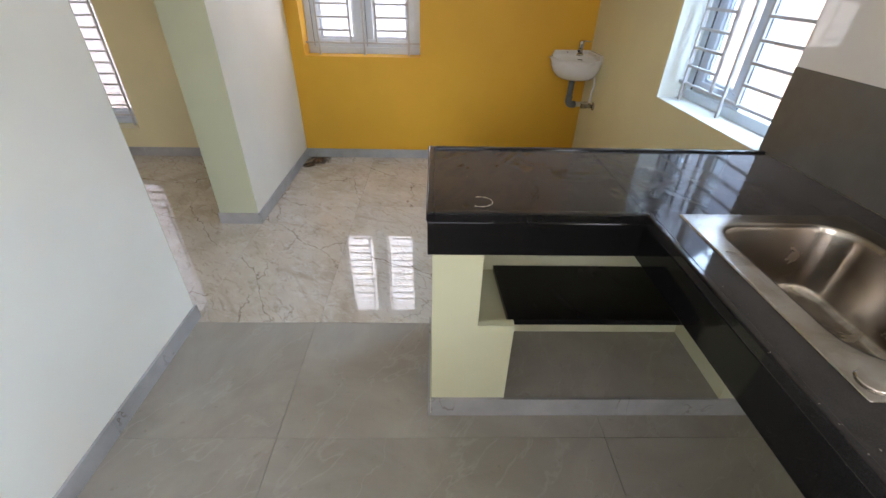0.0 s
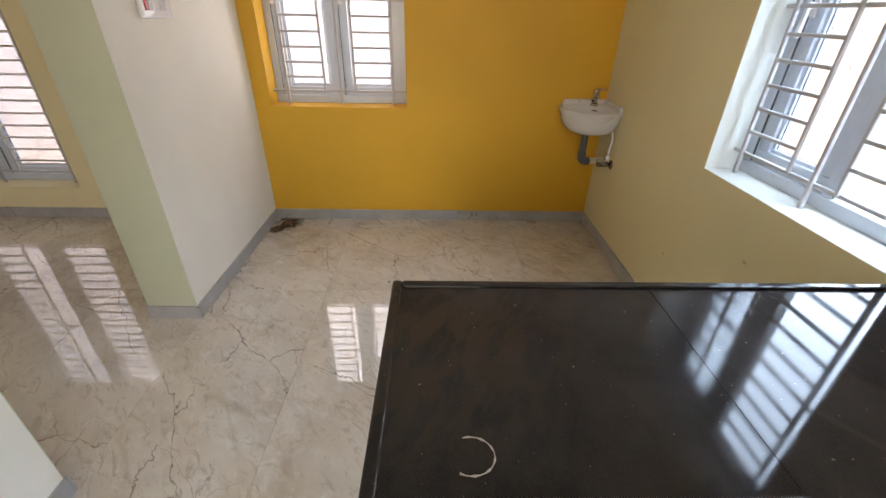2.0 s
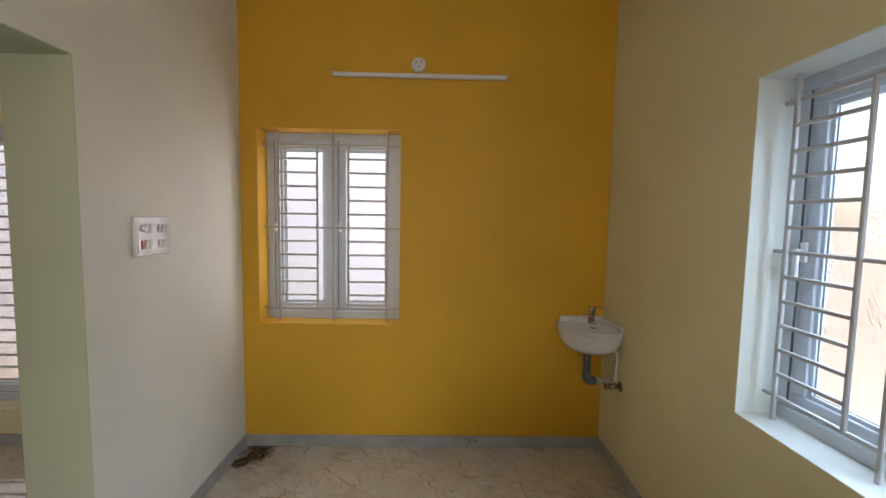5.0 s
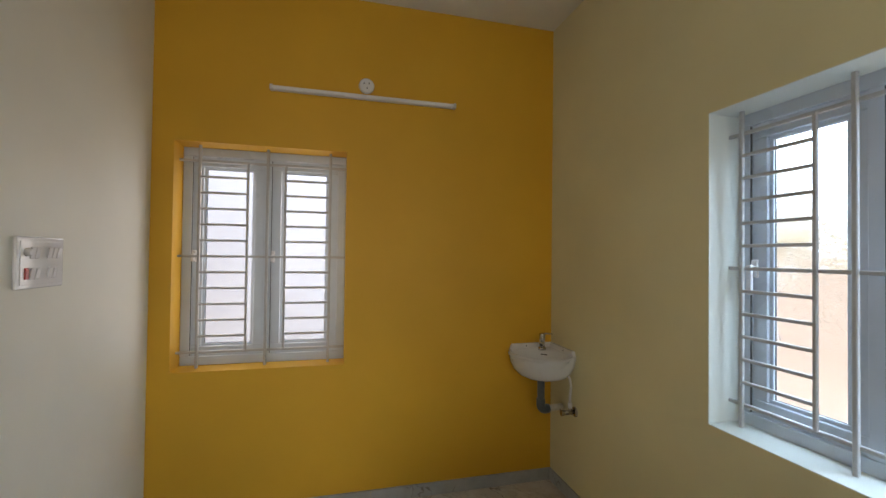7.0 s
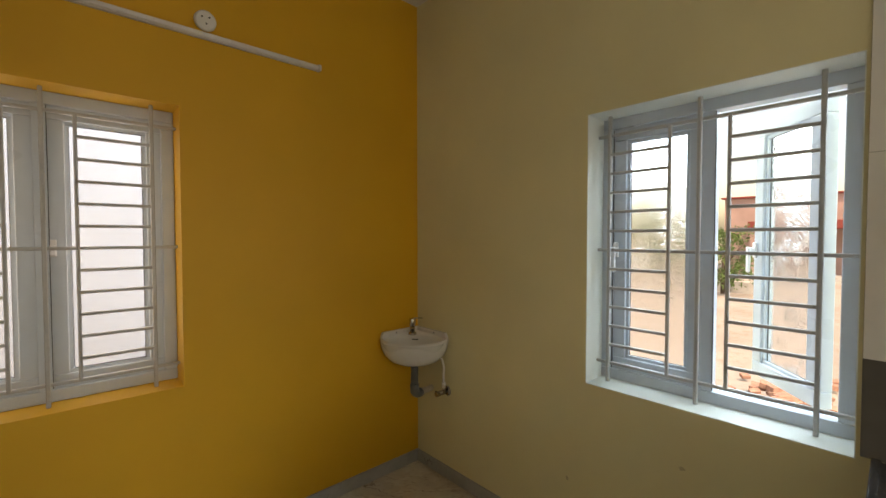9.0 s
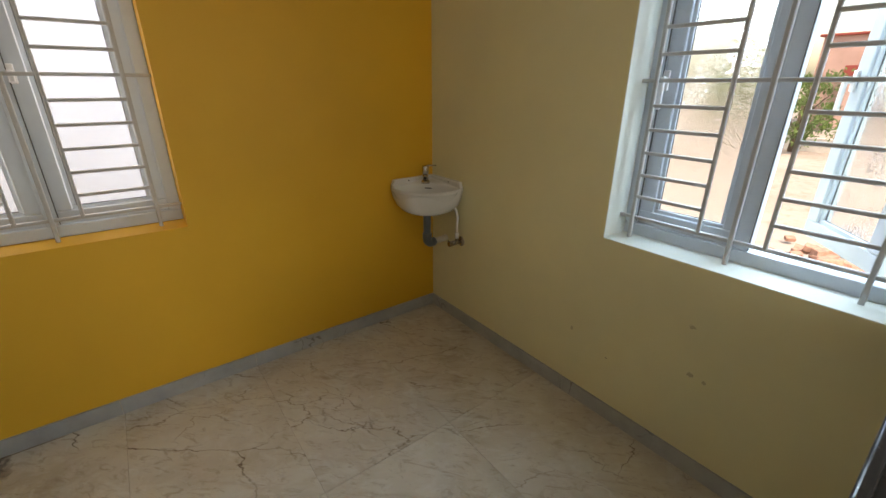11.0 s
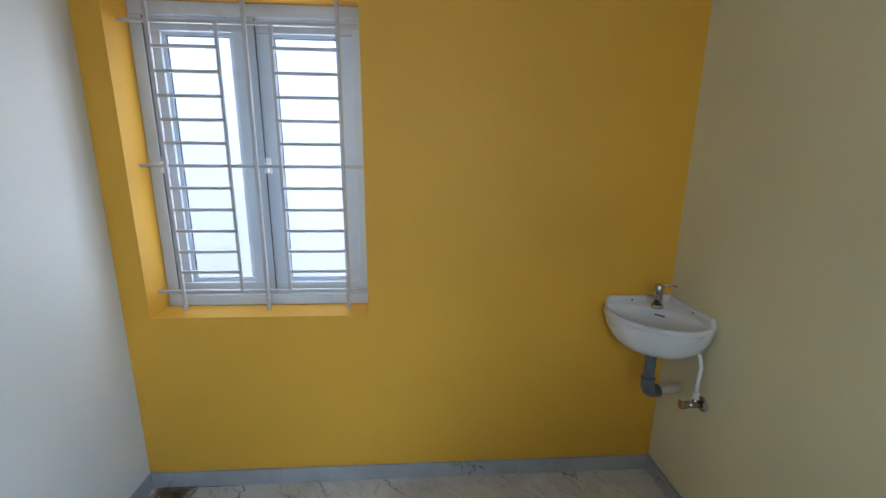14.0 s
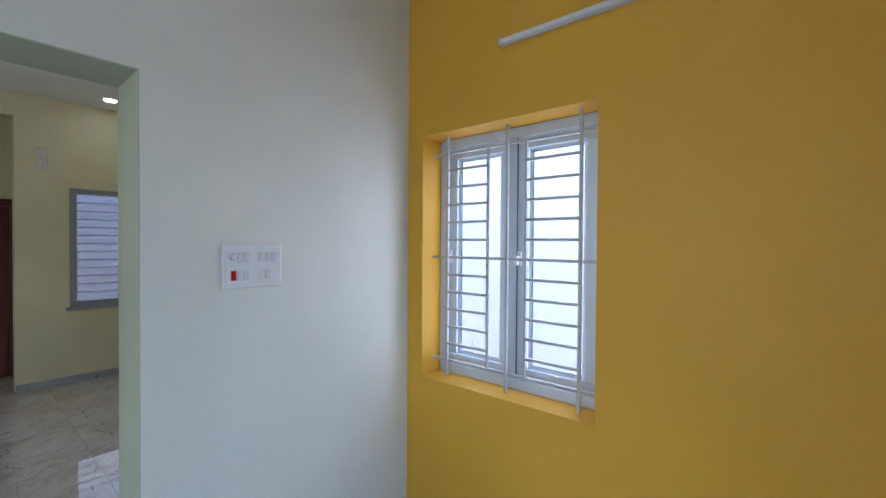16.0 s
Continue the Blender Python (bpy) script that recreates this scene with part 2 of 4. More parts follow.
def frosted(name, rough=0.2):
    """Patterned obscure glass."""
    m, nt, b = nodes_of(name)
    v = coords(nt)
    b.inputs["Base Color"].default_value = (0.93, 0.96, 0.97, 1)
    b.inputs["Transmission Weight"].default_value = 1.0
    b.inputs["Roughness"].default_value = rough
    b.inputs["IOR"].default_value = 1.35
    # feathery strokes that turn from clump to clump
    cell = add(nt, "ShaderNodeTexVoronoi", Scale=11.0)
    nt.links.new(v, cell.inputs["Vector"])
    spin = nt.nodes.new("ShaderNodeVectorMath")
    spin.operation = "MULTIPLY"
    spin.inputs[1].default_value = (6.3, 6.3, 0.0)
    nt.links.new(cell.outputs["Color"], spin.inputs[0])
    turned = nt.nodes.new("ShaderNodeVectorRotate")
    turned.rotation_type = "EULER_XYZ"
    nt.links.new(v, turned.inputs["Vector"])
    nt.links.new(spin.outputs[0], turned.inputs["Rotation"])
    thin = nt.nodes.new("ShaderNodeVectorMath")
    thin.operation = "MULTIPLY"
    thin.inputs[1].default_value = (1.0, 1.0, 0.16)
    nt.links.new(turned.outputs[0], thin.inputs[0])
    stroke = ramp(nt, noise_of(nt, thin.outputs[0], 70, 2, 0.5, 0.8), (0.42, grey(0.0)), (0.62, grey(1.0)))
    clump = ramp(nt, noise_of(nt, v, 6.5, 2, 0.5), (0.44, grey(0.12)), (0.58, grey(1.0)))
    bump(nt, b, mix(nt, 1.0, stroke, clump, "MULTIPLY"), 0.45, 0.004)
    return m


def soil(name):
    m, nt, b = nodes_of(name)
    v = coords(nt)
    c = ramp(nt, noise_of(nt, v, 0.5, 6, 0.65), (0.3, (0.25, 0.205, 0.17)), (0.7, (0.37, 0.325, 0.285)))
    c = mix(nt, ramp(nt, noise_of(nt, v, 5, 6, 0.7), (0.52, grey(0.0)), (0.68, grey(0.6))), c, (0.17, 0.13, 0.07))
    nt.links.new(c, b.inputs["Base Color"])
    b.inputs["Roughness"].default_value = 0.95
    bump(nt, b, noise_of(nt, v, 12, 6), 0.5, 0.04)
    return m


def wood(name, dark, light):
    m, nt, b = nodes_of(name)
    n = noise_of(nt, coords(nt, (14, 14, 0.8)), 3, 5, 0.6, 0.8)
    nt.links.new(ramp(nt, n, (0.3, dark), (0.7, light)), b.inputs["Base Color"])
    b.inputs["Roughness"].default_value = 0.3
    bump(nt, b, n, 0.1, 0.001)
    return m


def dirt(name, colour):
    m, nt, b = nodes_of(name)
    n = noise_of(nt, coords(nt), 28, 6, 0.7)
    nt.links.new(ramp(nt, n, (0.3, tuple(c * 0.45 for c in colour)), (0.7, colour)), b.inputs["Base Color"])
    b.inputs["Roughness"].default_value = 0.9
    bump(nt, b, n, 0.6, 0.004)
    return m


CREAM = paint("cream_paint", (0.735, 0.665, 0.41))
WHITE_WALL = paint("off_white_paint", (0.80, 0.79, 0.72))
REVEAL = paint("skylit_reveal_white", (0.79, 0.82, 0.77), 0.5)
PIER = paint("pale_green_cream_paint", (0.62, 0.61, 0.42), 0.55)
JAMB = paint("shaded_jamb_green", (0.49, 0.53, 0.39), 0.5)
YELLOW = paint("mustard_paint", (0.75, 0.40, 0.036), 0.5)
CEILING = paint("ceiling_paint", (0.80, 0.79, 0.75), 0.7)
OUTER = paint("outer_paint", (0.70, 0.66, 0.58), 0.8)
MARBLE = marble("marble_tile")
KTILE = matt_tile("matt_grey_tile")
SKIRT = skirting_tile("grey_skirting_tile")
GROUT = plain("grout", (0.40, 0.355, 0.30), 0.9, grain=120)
GRANITE = granite("black_granite")
# copy for shelf and fascia: almost no dust, reflection cut to darken them
GRANITE_IN = granite("dimmed_black_granite", 0.03, 0.2, 0.0)
DADO = plain("dark_grey_wall_tile", (0.125, 0.118, 0.108), 0.22, grain=6, vary=0.12)
GLAZE = plain("white_wall_tile", (0.74, 0.72, 0.69), 0.012, grain=4, vary=0.03, relief=0.01)
STEEL = steel("stainless_steel")
CHROME = plain("chrome", (0.55, 0.53, 0.50), 0.14, 1.0, grain=30, vary=0.05, relief=0)
AGED = plain("dull_nickel", (0.36, 0.32, 0.27), 0.25, 1.0, grain=40, vary=0.15, relief=0)
FRAME_SHADE = plain("shaded_frame_grey", (0.30, 0.31, 0.31), 0.5)
CERAMIC = plain("white_ceramic", (0.72, 0.72, 0.725), 0.12, grain=7, vary=0.03, relief=0, dirt=(0.66, 0.64, 0.6))
# white frames; the blue of sky light is mixed into this base colour
UPVC = plain("sky_tinted_upvc", (0.56, 0.62, 0.69), 0.32, grain=12, vary=0.03, relief=0.02)
GASKET_GAP = plain("gasket_and_gap_grey", (0.09, 0.095, 0.10), 0.6)
# white rods; how dark they look against the window is put into this grey
ROD = plain("backlit_rod_grey", (0.47, 0.47, 0.48), 0.4, grain=30, vary=0.05)
PLASTIC = plain("white_plastic", (0.80, 0.79, 0.80), 0.25, grain=20, vary=0.02, relief=0.01)
GLOSSY = plain("glossy_white_plastic", (0.80, 0.79, 0.80), 0.05, grain=20, vary=0.02, relief=0.01)
PLASTIC2 = plain("switch_plastic", (0.70, 0.69, 0.71), 0.22, grain=20, vary=0.02, relief=0.01)
RED = plain("red_plastic", (0.42, 0.01, 0.015), 0.2)
GREYPIPE = plain("grey_pvc", (0.11, 0.125, 0.14), 0.35, grain=25)
CREAMPIPE = plain("cream_pvc", (0.66, 0.62, 0.52), 0.35, grain=25)
BLACK = plain("black", (0.01, 0.01, 0.01), 0.5)
FROST = frosted("frosted_glass")
SOIL = soil("sandy_soil")
REDWOOD = wood("red_brown_wood", (0.07, 0.012, 0.008), (0.17, 0.035, 0.02))
BRICK = plain("broken_brick", (0.33, 0.17, 0.12), 0.9, grain=20, vary=0.3, relief=0.4)
PEACH = paint("peach_paint", (0.42, 0.28, 0.24), 0.8, 0.1)
BANDRED = paint("red_band_paint", (0.24, 0.05, 0.04), 0.7, 0.1)
CONCRETE = plain("pale_concrete", (0.46, 0.44, 0.41), 0.9, grain=7, vary=0.12, relief=0.2)
LEAF = plain("green_leaf", (0.075, 0.13, 0.03), 0.5, grain=5, vary=0.45)
BARK = plain("bark", (0.11, 0.08, 0.055), 0.9, grain=25, vary=0.3, relief=0.5)


def soft_dirt(name, centre, reach):
    """Earth and dust trodden thin towards its edge."""
    m, nt, b = nodes_of(name)
    geo = nt.nodes.new("ShaderNodeNewGeometry")
    far = nt.nodes.new("ShaderNodeVectorMath")
    far.operation = "DISTANCE"
    far.inputs[1].default_value = centre
    nt.links.new(geo.outputs["Position"], far.inputs[0])
    n = noise_of(nt, coords(nt), 16, 6, 0.68, 0.4)
    total = nt.nodes.new("ShaderNodeMath")
    total.operation = "MULTIPLY_ADD"
    total.inputs[1].default_value = reach * 1.5
    nt.links.new(n, total.inputs[0])
    nt.links.new(far.outputs["Value"], total.inputs[2])
    nt.links.new(ramp(nt, total.outputs[0], (reach * 0.85, grey(0.95)), (reach * 1.85, grey(0.0))), b.inputs["Alpha"])
    nt.links.new(ramp(nt, noise_of(nt, coords(nt), 45, 5, 0.7), (0.35, (0.075, 0.038, 0.016)), (0.65, (0.27, 0.165, 0.085))), b.inputs["Base Color"])
    b.inputs["Roughness"].default_value = 0.95
    b.inputs["Specular IOR Level"].default_value = 0.1
    bump(nt, b, n, 0.35, 0.003)
    return m


SOFT_A = soft_dirt("trodden_dirt", (-0.99, 3.575, 0.0), 0.11)
SOFT_B = soft_dirt("trodden_dirt_streak", (-1.045, 3.47, 0.0), 0.06)
SCUFF = plain("grey_scuff", (0.50, 0.43, 0.27), 0.7)
WHITEWASH = paint("whitewash", (0.365, 0.375, 0.42), 0.9)
GREYWASH = paint("grey_wash", (0.22, 0.225, 0.28), 0.9)
DUST = dirt("brown_dirt", (0.13, 0.072, 0.034))
FLAKE = plain("paper_flake", (0.32, 0.25, 0.17), 0.8, grain=60, vary=0.25)
CHALK = plain("dried_splash", (0.38, 0.34, 0.29), 0.8)

lamp_glow = bpy.data.materials.new("downlight_glow")
lamp_glow.use_nodes = True
lamp_glow.node_tree.nodes["Principled BSDF"].inputs["Emission Color"].default_value = (1, 0.97, 0.92, 1)
lamp_glow.node_tree.nodes["Principled BSDF"].inputs["Emission Strength"].default_value = 4.0

# ---------- building helpers ----------


def mesh_of(name, bm, material):
    me = bpy.data.meshes.new(name)
    bm.normal_update()
    bm.to_mesh(me)
    bm.free()
    me.materials.append(material)
    return me


def part(name, bm, material, parent=None, label=""):
    ob = new(name, mesh_of(name, bm, material))
    if parent is not None:
        ob.parent = parent
    if label:
        ob["label"] = label
    return ob


def thing(name, label, category, group="", kind="", at=(0, 0, 0)):
    ob = new(name)
    ob.empty_display_size = 0.05
    ob.location = at
    return tagged(ob, label, category, group, kind)


def box(bm, x0, x1, y0, y1, z0, z1, bevel=0.0, seg=2):
    made = bmesh.ops.create_cube(bm, size=1.0)["verts"]
    m = Matrix.LocRotScale(((x0 + x1) / 2, (y0 + y1) / 2, (z0 + z1) / 2), None, (abs(x1 - x0), abs(y1 - y0), abs(z1 - z0)))
    bmesh.ops.transform(bm, matrix=m, verts=made)
    if bevel:
        edges = list({e for v in made for e in v.link_edges})
        bmesh.ops.bevel(bm, geom=edges, offset=bevel, segments=seg, profile=0.5, affect="EDGES", clamp_overlap=True)
    return bm


def boxes(*items, bevel=0.0):
    bm = bmesh.new()
    for it in items:
        box(bm, *it, bevel=bevel)
    return bm


def tube(points, radius, sides=12, caps=True, smooth_faces=True):
    """A round pipe along a line of points; radius may be one number or one per point."""
    bm = bmesh.new()
    pts = [Vector(p) for p in points]
    rad = radius if isinstance(radius, (list, tuple)) else [radius] * len(pts)
    rings, up = [], None
    for i, p in enumerate(pts):
        d = (pts[min(i + 1, len(pts) - 1)] - pts[max(i - 1, 0)]).normalized()
        if up is None:
            up = d.orthogonal().normalized()
        up = (up - d * up.dot(d)).normalized()
        side = d.cross(up)
        rings.append([bm.verts.new(p + (up * math.cos(a) + side * math.sin(a)) * rad[i]) for a in (2 * math.pi * k / sides for k in range(sides))])
    for a, b in zip(rings, rings[1:]):
        for k in range(sides):
            f = bm.faces.new((a[k], a[(k + 1) % sides], b[(k + 1) % sides], b[k]))
            f.smooth = smooth_faces
    if caps:
        bm.faces.new(rings[0][::-1])
        bm.faces.new(rings[-1])
    bmesh.ops.recalc_face_normals(bm, faces=bm.faces)
    return bm


def arc(centre, a, b, radius, start, end, n=8):
    """Points on an arc in the plane of the unit vectors a and b."""
    c, a, b = Vector(centre), Vector(a), Vector(b)
    return [c + (a * math.cos(t) + b * math.sin(t)) * radius for t in (radians(start + (end - start) * k / n) for k in range(n + 1))]


def wall(name, label, material, x0, x1, y0, y1, z0=-0.02, z1=3.0, hole=None):
    """A wall of real thickness; hole = (from, to, bottom, top) along its longer side, right through it."""
    along_x = (x1 - x0) > (y1 - y0)
    if hole is None:
        bm = boxes((x0, x1, y0, y1, z0, z1))
    else:
        a, b, c, d = hole
        bm = bmesh.new()
        lo, hi = (x0, x1) if along_x else (y0, y1)
        for s, e, u, v in ((lo, a, z0, z1), (b, hi, z0, z1), (a, b, z0, c), (a, b, d, z1)):
            if e - s > 1e-4 and v - u > 1e-4:
                box(bm, *((s, e, y0, y1) if along_x else (x0, x1, s, e)), u, v)
        bmesh.ops.remove_doubles(bm, verts=bm.verts, dist=1e-5)
    return tagged(part(name, bm, material), label, "wall", kind="structure")


# ---------- structure ----------
XE, XW, YN, CEIL = 1.258, -1.103, 3.672, 3.0
SPLIT = 1.541                    # where the matt kitchen floor meets the polished one
NWIN = (-0.997, -0.090, 0.828, 2.080)
EWIN = (1.592, 2.462, 0.836, 2.042)
HWIN = (-3.70, -2.49, 0.235, 2.08)
FWIN = (2.90, 3.50, 0.815, 2.085)
FARX, HALL_S, KIT_S = -5.42, -1.2, -2.6

wall("wall_north", "mustard yellow painted dining wall with a window opening", YELLOW, XW - 0.245, XE + 0.23, YN, YN + 0.23, hole=NWIN)
wall("wall_east", "cream painted wall with a window opening beside the kitchen", CREAM, XE, XE + 0.23, 0.2, YN, hole=EWIN)
wall("wall_east_kitchen", "kitchen outer wall with a window over the worktop", CREAM, XE, XE + 0.23, KIT_S, 0.2, hole=(-1.6, -0.5, 1.15, 2.25))
wall("wall_west_pier", "off-white painted partition wall between dining space and hall", WHITE_WALL, XW - 0.245, XW, 2.470, YN)
wall("wall_west_lintel", "off-white painted wall over the hall opening", WHITE_WALL, XW - 0.245, XW, 1.568, 2.470, 2.070, CEIL)
wall("wall_kitchen_west", "off-white painted kitchen side wall", WHITE_WALL, XW - 0.225, XW + 0.02, KIT_S, 1.568)
wall("wall_hall_north", "cream painted hall wall with a tall window", CREAM, FARX - 0.2, XW - 0.245, YN - 0.02, YN + 0.23, hole=HWIN)
wall("wall_hall_far", "cream painted end wall of the hall with a window", CREAM, FARX - 0.2, FARX, 2.490, YN - 0.02, hole=FWIN)
wall("wall_hall_far_lintel", "cream painted wall over the passage opening", CREAM, FARX - 0.2, FARX, 1.30, 2.490, 2.755, CEIL)
wall("wall_hall_far_south", "cream painted end wall of the hall", CREAM, FARX - 0.2, FARX, HALL_S, 1.30)
wall("wall_passage_north", "cream painted passage wall", CREAM, FARX - 0.8, FARX - 0.2, 2.60, 2.72)
wall("wall_passage_south", "cream painted passage wall", CREAM, FARX - 0.8, FARX - 0.2, 1.17, 1.30)
wall("wall_passage_end", "cream painted passage end wall", CREAM, FARX - 0.92, FARX - 0.8, 1.17, 2.72)
# opening added in this unseen wall so a lamp can brighten the hall
wall("wall_hall_south", "cream painted hall wall", CREAM, FARX - 0.2, XW - 0.225, HALL_S - 0.2, HALL_S, hole=(-4.05, -2.55, 1.0, 2.2))
wall("wall_kitchen_south", "off-white painted kitchen end wall", WHITE_WALL, XW - 0.225, XE + 0.23, KIT_S - 0.2, KIT_S, hole=(-1.0, 0.7, 1.10, 2.40))
# unseen slab, added only to block direct sun from the kitchen
tagged(part("sunshade", boxes((-1.25, 0.95, KIT_S - 1.25, KIT_S - 0.2, 2.46, 2.54), bevel=0.01), OUTER), "unseen slab added to keep sun out of the kitchen end window", "sunshade", kind="structure")
tagged(part("ceiling", boxes((FARX - 0.92, XE + 0.5, KIT_S - 0.4, YN + 0.5, CEIL, CEIL + 0.14)), CEILING), "flat white painted ceiling", "ceiling", kind="structure")

# sheets over the jamb faces; their shade is put into a darker green tone
jambs = thing("opening_lining", "thin linings on the hall opening jambs, shade put into their green-cream", "opening lining", kind="structure")
for item in ((XW - 0.244, XW - 0.001, 2.466, 2.4705, 0.0765, 2.066), (XW - 0.224, XW + 0.019, 1.5675, 1.572, 0.0765, 2.066), (XW - 0.244, XW - 0.001, 1.572, 2.466, 2.066, 2.0705)):
    part("lining", boxes(item), JAMB, jambs)
# floors: a bed with tiles laid on it
floor = tagged(part("floor", boxes((FARX - 0.92, XE + 0.2, KIT_S - 0.2, YN + 0.2, -0.12, -0.004)), GROUT), "tiled floor, polished beige marble-look tiles and matt grey kitchen tiles", "floor", kind="structure")
tagged(part("plinth", boxes((FARX - 0.92, XE + 0.23, KIT_S - 0.2, YN + 0.23, -0.5, -0.125)), OUTER), "painted plinth under the house", "plinth", kind="structure")

# ---------- windows ----------


def bar(bm, p, q, w):
    """A square rod from p to q, along one axis."""
    p, q = Vector(p), Vector(q)
    lo = [min(a, b) for a, b in zip(p, q)]
    hi = [max(a, b) for a, b in zip(p, q)]
    k = max(range(3), key=lambda i: hi[i] - lo[i])
    for i in range(3):
        if i != k:
            lo[i] -= w / 2
            hi[i] += w / 2
    box(bm, lo[0], hi[0], lo[1], hi[1], lo[2], hi[2], bevel=w * 0.18, seg=1)


def frame_ring(w, h, member, d0, d1, bevel=0.004):
    """A rectangular ring in the xz plane, from 0 to w and 0 to h, d0 to d1 deep along y."""
    return boxes((0, w, d0, d1, 0, member), (0, w, d0, d1, h - member, h), (0, member, d0, d1, member + 0.0005, h - member - 0.0005),
                 (w - member, w, d0, d1, member + 0.0005, h - member - 0.0005), bevel=bevel)


def sash(parent, x0, x1, z0, z1, depth, handle_left, member=0.062, grip=0.03):
    """One casement, in the window's own axes (x along, y outwards); its hinge stile may be swung by its matrix."""
    w, h = x1 - x0, z1 - z0
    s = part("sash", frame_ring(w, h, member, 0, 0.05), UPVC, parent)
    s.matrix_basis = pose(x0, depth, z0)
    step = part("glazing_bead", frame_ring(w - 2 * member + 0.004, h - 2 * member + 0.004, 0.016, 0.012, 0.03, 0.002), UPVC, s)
    step.matrix_basis = pose(member - 0.002, 0, member - 0.002)
    g = part("gasket", frame_ring(w - 2 * member - 0.024, h - 2 * member - 0.024, 0.004, 0.020, 0.026, 0), GASKET_GAP, s)
    g.matrix_basis = pose(member + 0.012, 0, member + 0.012)
    pane = part("pane", boxes((member + 0.01, w - member - 0.01, 0.023, 0.027, member + 0.01, h - member - 0.01)), FROST, s, "patterned frosted glass pane")
    pane.visible_shadow = False
    hx = 0.02 if handle_left else w - 0.02
    hb = bmesh.new()
    box(hb, hx - 0.012, hx + 0.012, -0.012, 0, h * 0.5 - 0.035, h * 0.5 + 0.035, bevel=0.004)
    box(hb, hx - 0.009, hx + 0.009, -0.034, -0.011, h * 0.5 - 0.01, h * 0.5 + 0.012, bevel=0.004)
    box(hb, hx - 0.010, hx + 0.010, -0.040, -0.026, h * 0.5 - grip, h * 0.5 + 0.014, bevel=0.005)
    part("handle", hb, PLASTIC, s, "white cockspur window handle")
    return s


def window(name, label, m, w, h, recess=0.145, swing=None, member=0.05, grip=0.03):
    """A two-leaf window. m puts its lower inner corner and axes: x along the wall, y outwards, z up."""
    win = thing(name, label, "window", kind="structure")
    win.matrix_basis = m
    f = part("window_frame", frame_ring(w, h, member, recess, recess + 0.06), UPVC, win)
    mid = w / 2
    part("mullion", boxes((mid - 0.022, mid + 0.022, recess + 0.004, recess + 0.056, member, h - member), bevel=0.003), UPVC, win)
    # dark strips that paint in the shadow gaps beside frame and mullion
    for x in (member - 0.001, mid + 0.021):
        part("gasket", boxes((x, x + 0.0025, recess + 0.002, recess + 0.010, member + 0.004, h - member - 0.004)), GASKET_GAP, win)
    a = sash(win, member - 0.008, mid - 0.012, member - 0.008, h - member + 0.008, recess + 0.016, True, grip=grip)
    hinge, leaf = w - member + 0.008, (0.415 if swing else w / 2 - member - 0.004)
    b = sash(win, hinge - leaf, w - member + 0.008, member - 0.008, h - member + 0.008, recess + 0.016, True, grip=grip)
    if swing:
        b.matrix_basis = pose(hinge - 0.071, recess + 0.110, member - 0.008) @ pose(0, 0, 0, 0, 0, -swing) @ pose(-leaf, 0, 0)
    return win


def grille(name, label, m, w, h, mains, inset, rows=12, edge=0.088, rod=0.015, thin=0.013):
    """A welded window grille: three long uprights, three long cross rods and two ladders of thin rods."""
    g = thing(name, label, "window grille", "window grilles")
    g.matrix_basis = m
    lo, hi = edge, h - edge
    inner = (mains[0] + (mains[1] - mains[0]) * 0.70, mains[1] + (mains[2] - mains[1]) * 0.28)
    for x in mains:
        bm = bmesh.new()
        bar(bm, (x, inset, 0), (x, inset, h), rod)
        part("upright_rod", bm, ROD, g)
    for z in (lo, (lo + hi) / 2, hi):
        bm = bmesh.new()
        bar(bm, (0, inset + rod * 0.5, z), (w, inset + rod * 0.5, z), rod * 0.9)
        part("cross_rod", bm, ROD, g)
    for x in inner:
        bm = bmesh.new()
        bar(bm, (x, inset, lo), (x, inset, hi), thin)
        part("upright_rod", bm, ROD, g)
    for x0, x1 in ((mains[0], inner[0]), (inner[1], mains[2])):
        for k in range(1, rows):
            if k * 2 == rows:
                continue
            z = lo + (hi - lo) * k / rows
            bm = bmesh.new()
            bar(bm, (x0, inset, z), (x1, inset, z), thin)
            part("thin_rod", bm, ROD, g)
    return g


# dining window, in the yellow wall
nm = pose(NWIN[0], YN, NWIN[2])
nw, nh = NWIN[1] - NWIN[0], NWIN[3] - NWIN[2]
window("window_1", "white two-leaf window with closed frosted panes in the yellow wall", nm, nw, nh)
grille("window_grille", "white painted steel window grille set in the yellow reveal", nm, nw, nh, (0.106, 0.462, 0.813), 0.078)
# window beside the kitchen, seen from inside: x runs to the south
em = pose(XE, EWIN[1], EWIN[2], 0, 0, -90)
ew, eh = EWIN[1] - EWIN[0], EWIN[3] - EWIN[2]
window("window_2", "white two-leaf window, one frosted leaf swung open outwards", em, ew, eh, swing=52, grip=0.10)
grille("window_grille", "white painted steel window grille set in the cream reveal", em, ew, eh, (0.058, 0.416, 0.772), 0.095)
# thin added sheets; sky light falling on the reveal is put into their white
lining = thing("window_reveal", "thin added lining, sky light on the reveal put into its white", "window reveal", kind="structure")
y0, y1, z0, z1, xa, xb = *EWIN, XE + 0.0005, XE + 0.145
for item in ((xa, xb, y0, y1, z0 - 0.001, z0 + 0.003), (xa, xb, y0, y1, z1 - 0.003, z1 + 0.001), (xa, xb, y0 - 0.001, y0 + 0.003, z0 + 0.003, z1 - 0.003), (xa, xb, y1 - 0.003, y1 + 0.001, z0 + 0.003, z1 - 0.003)):
    part("lining", boxes(item), REVEAL, lining)
# tall hall window
hm = pose(HWIN[0], YN - 0.02, HWIN[2])
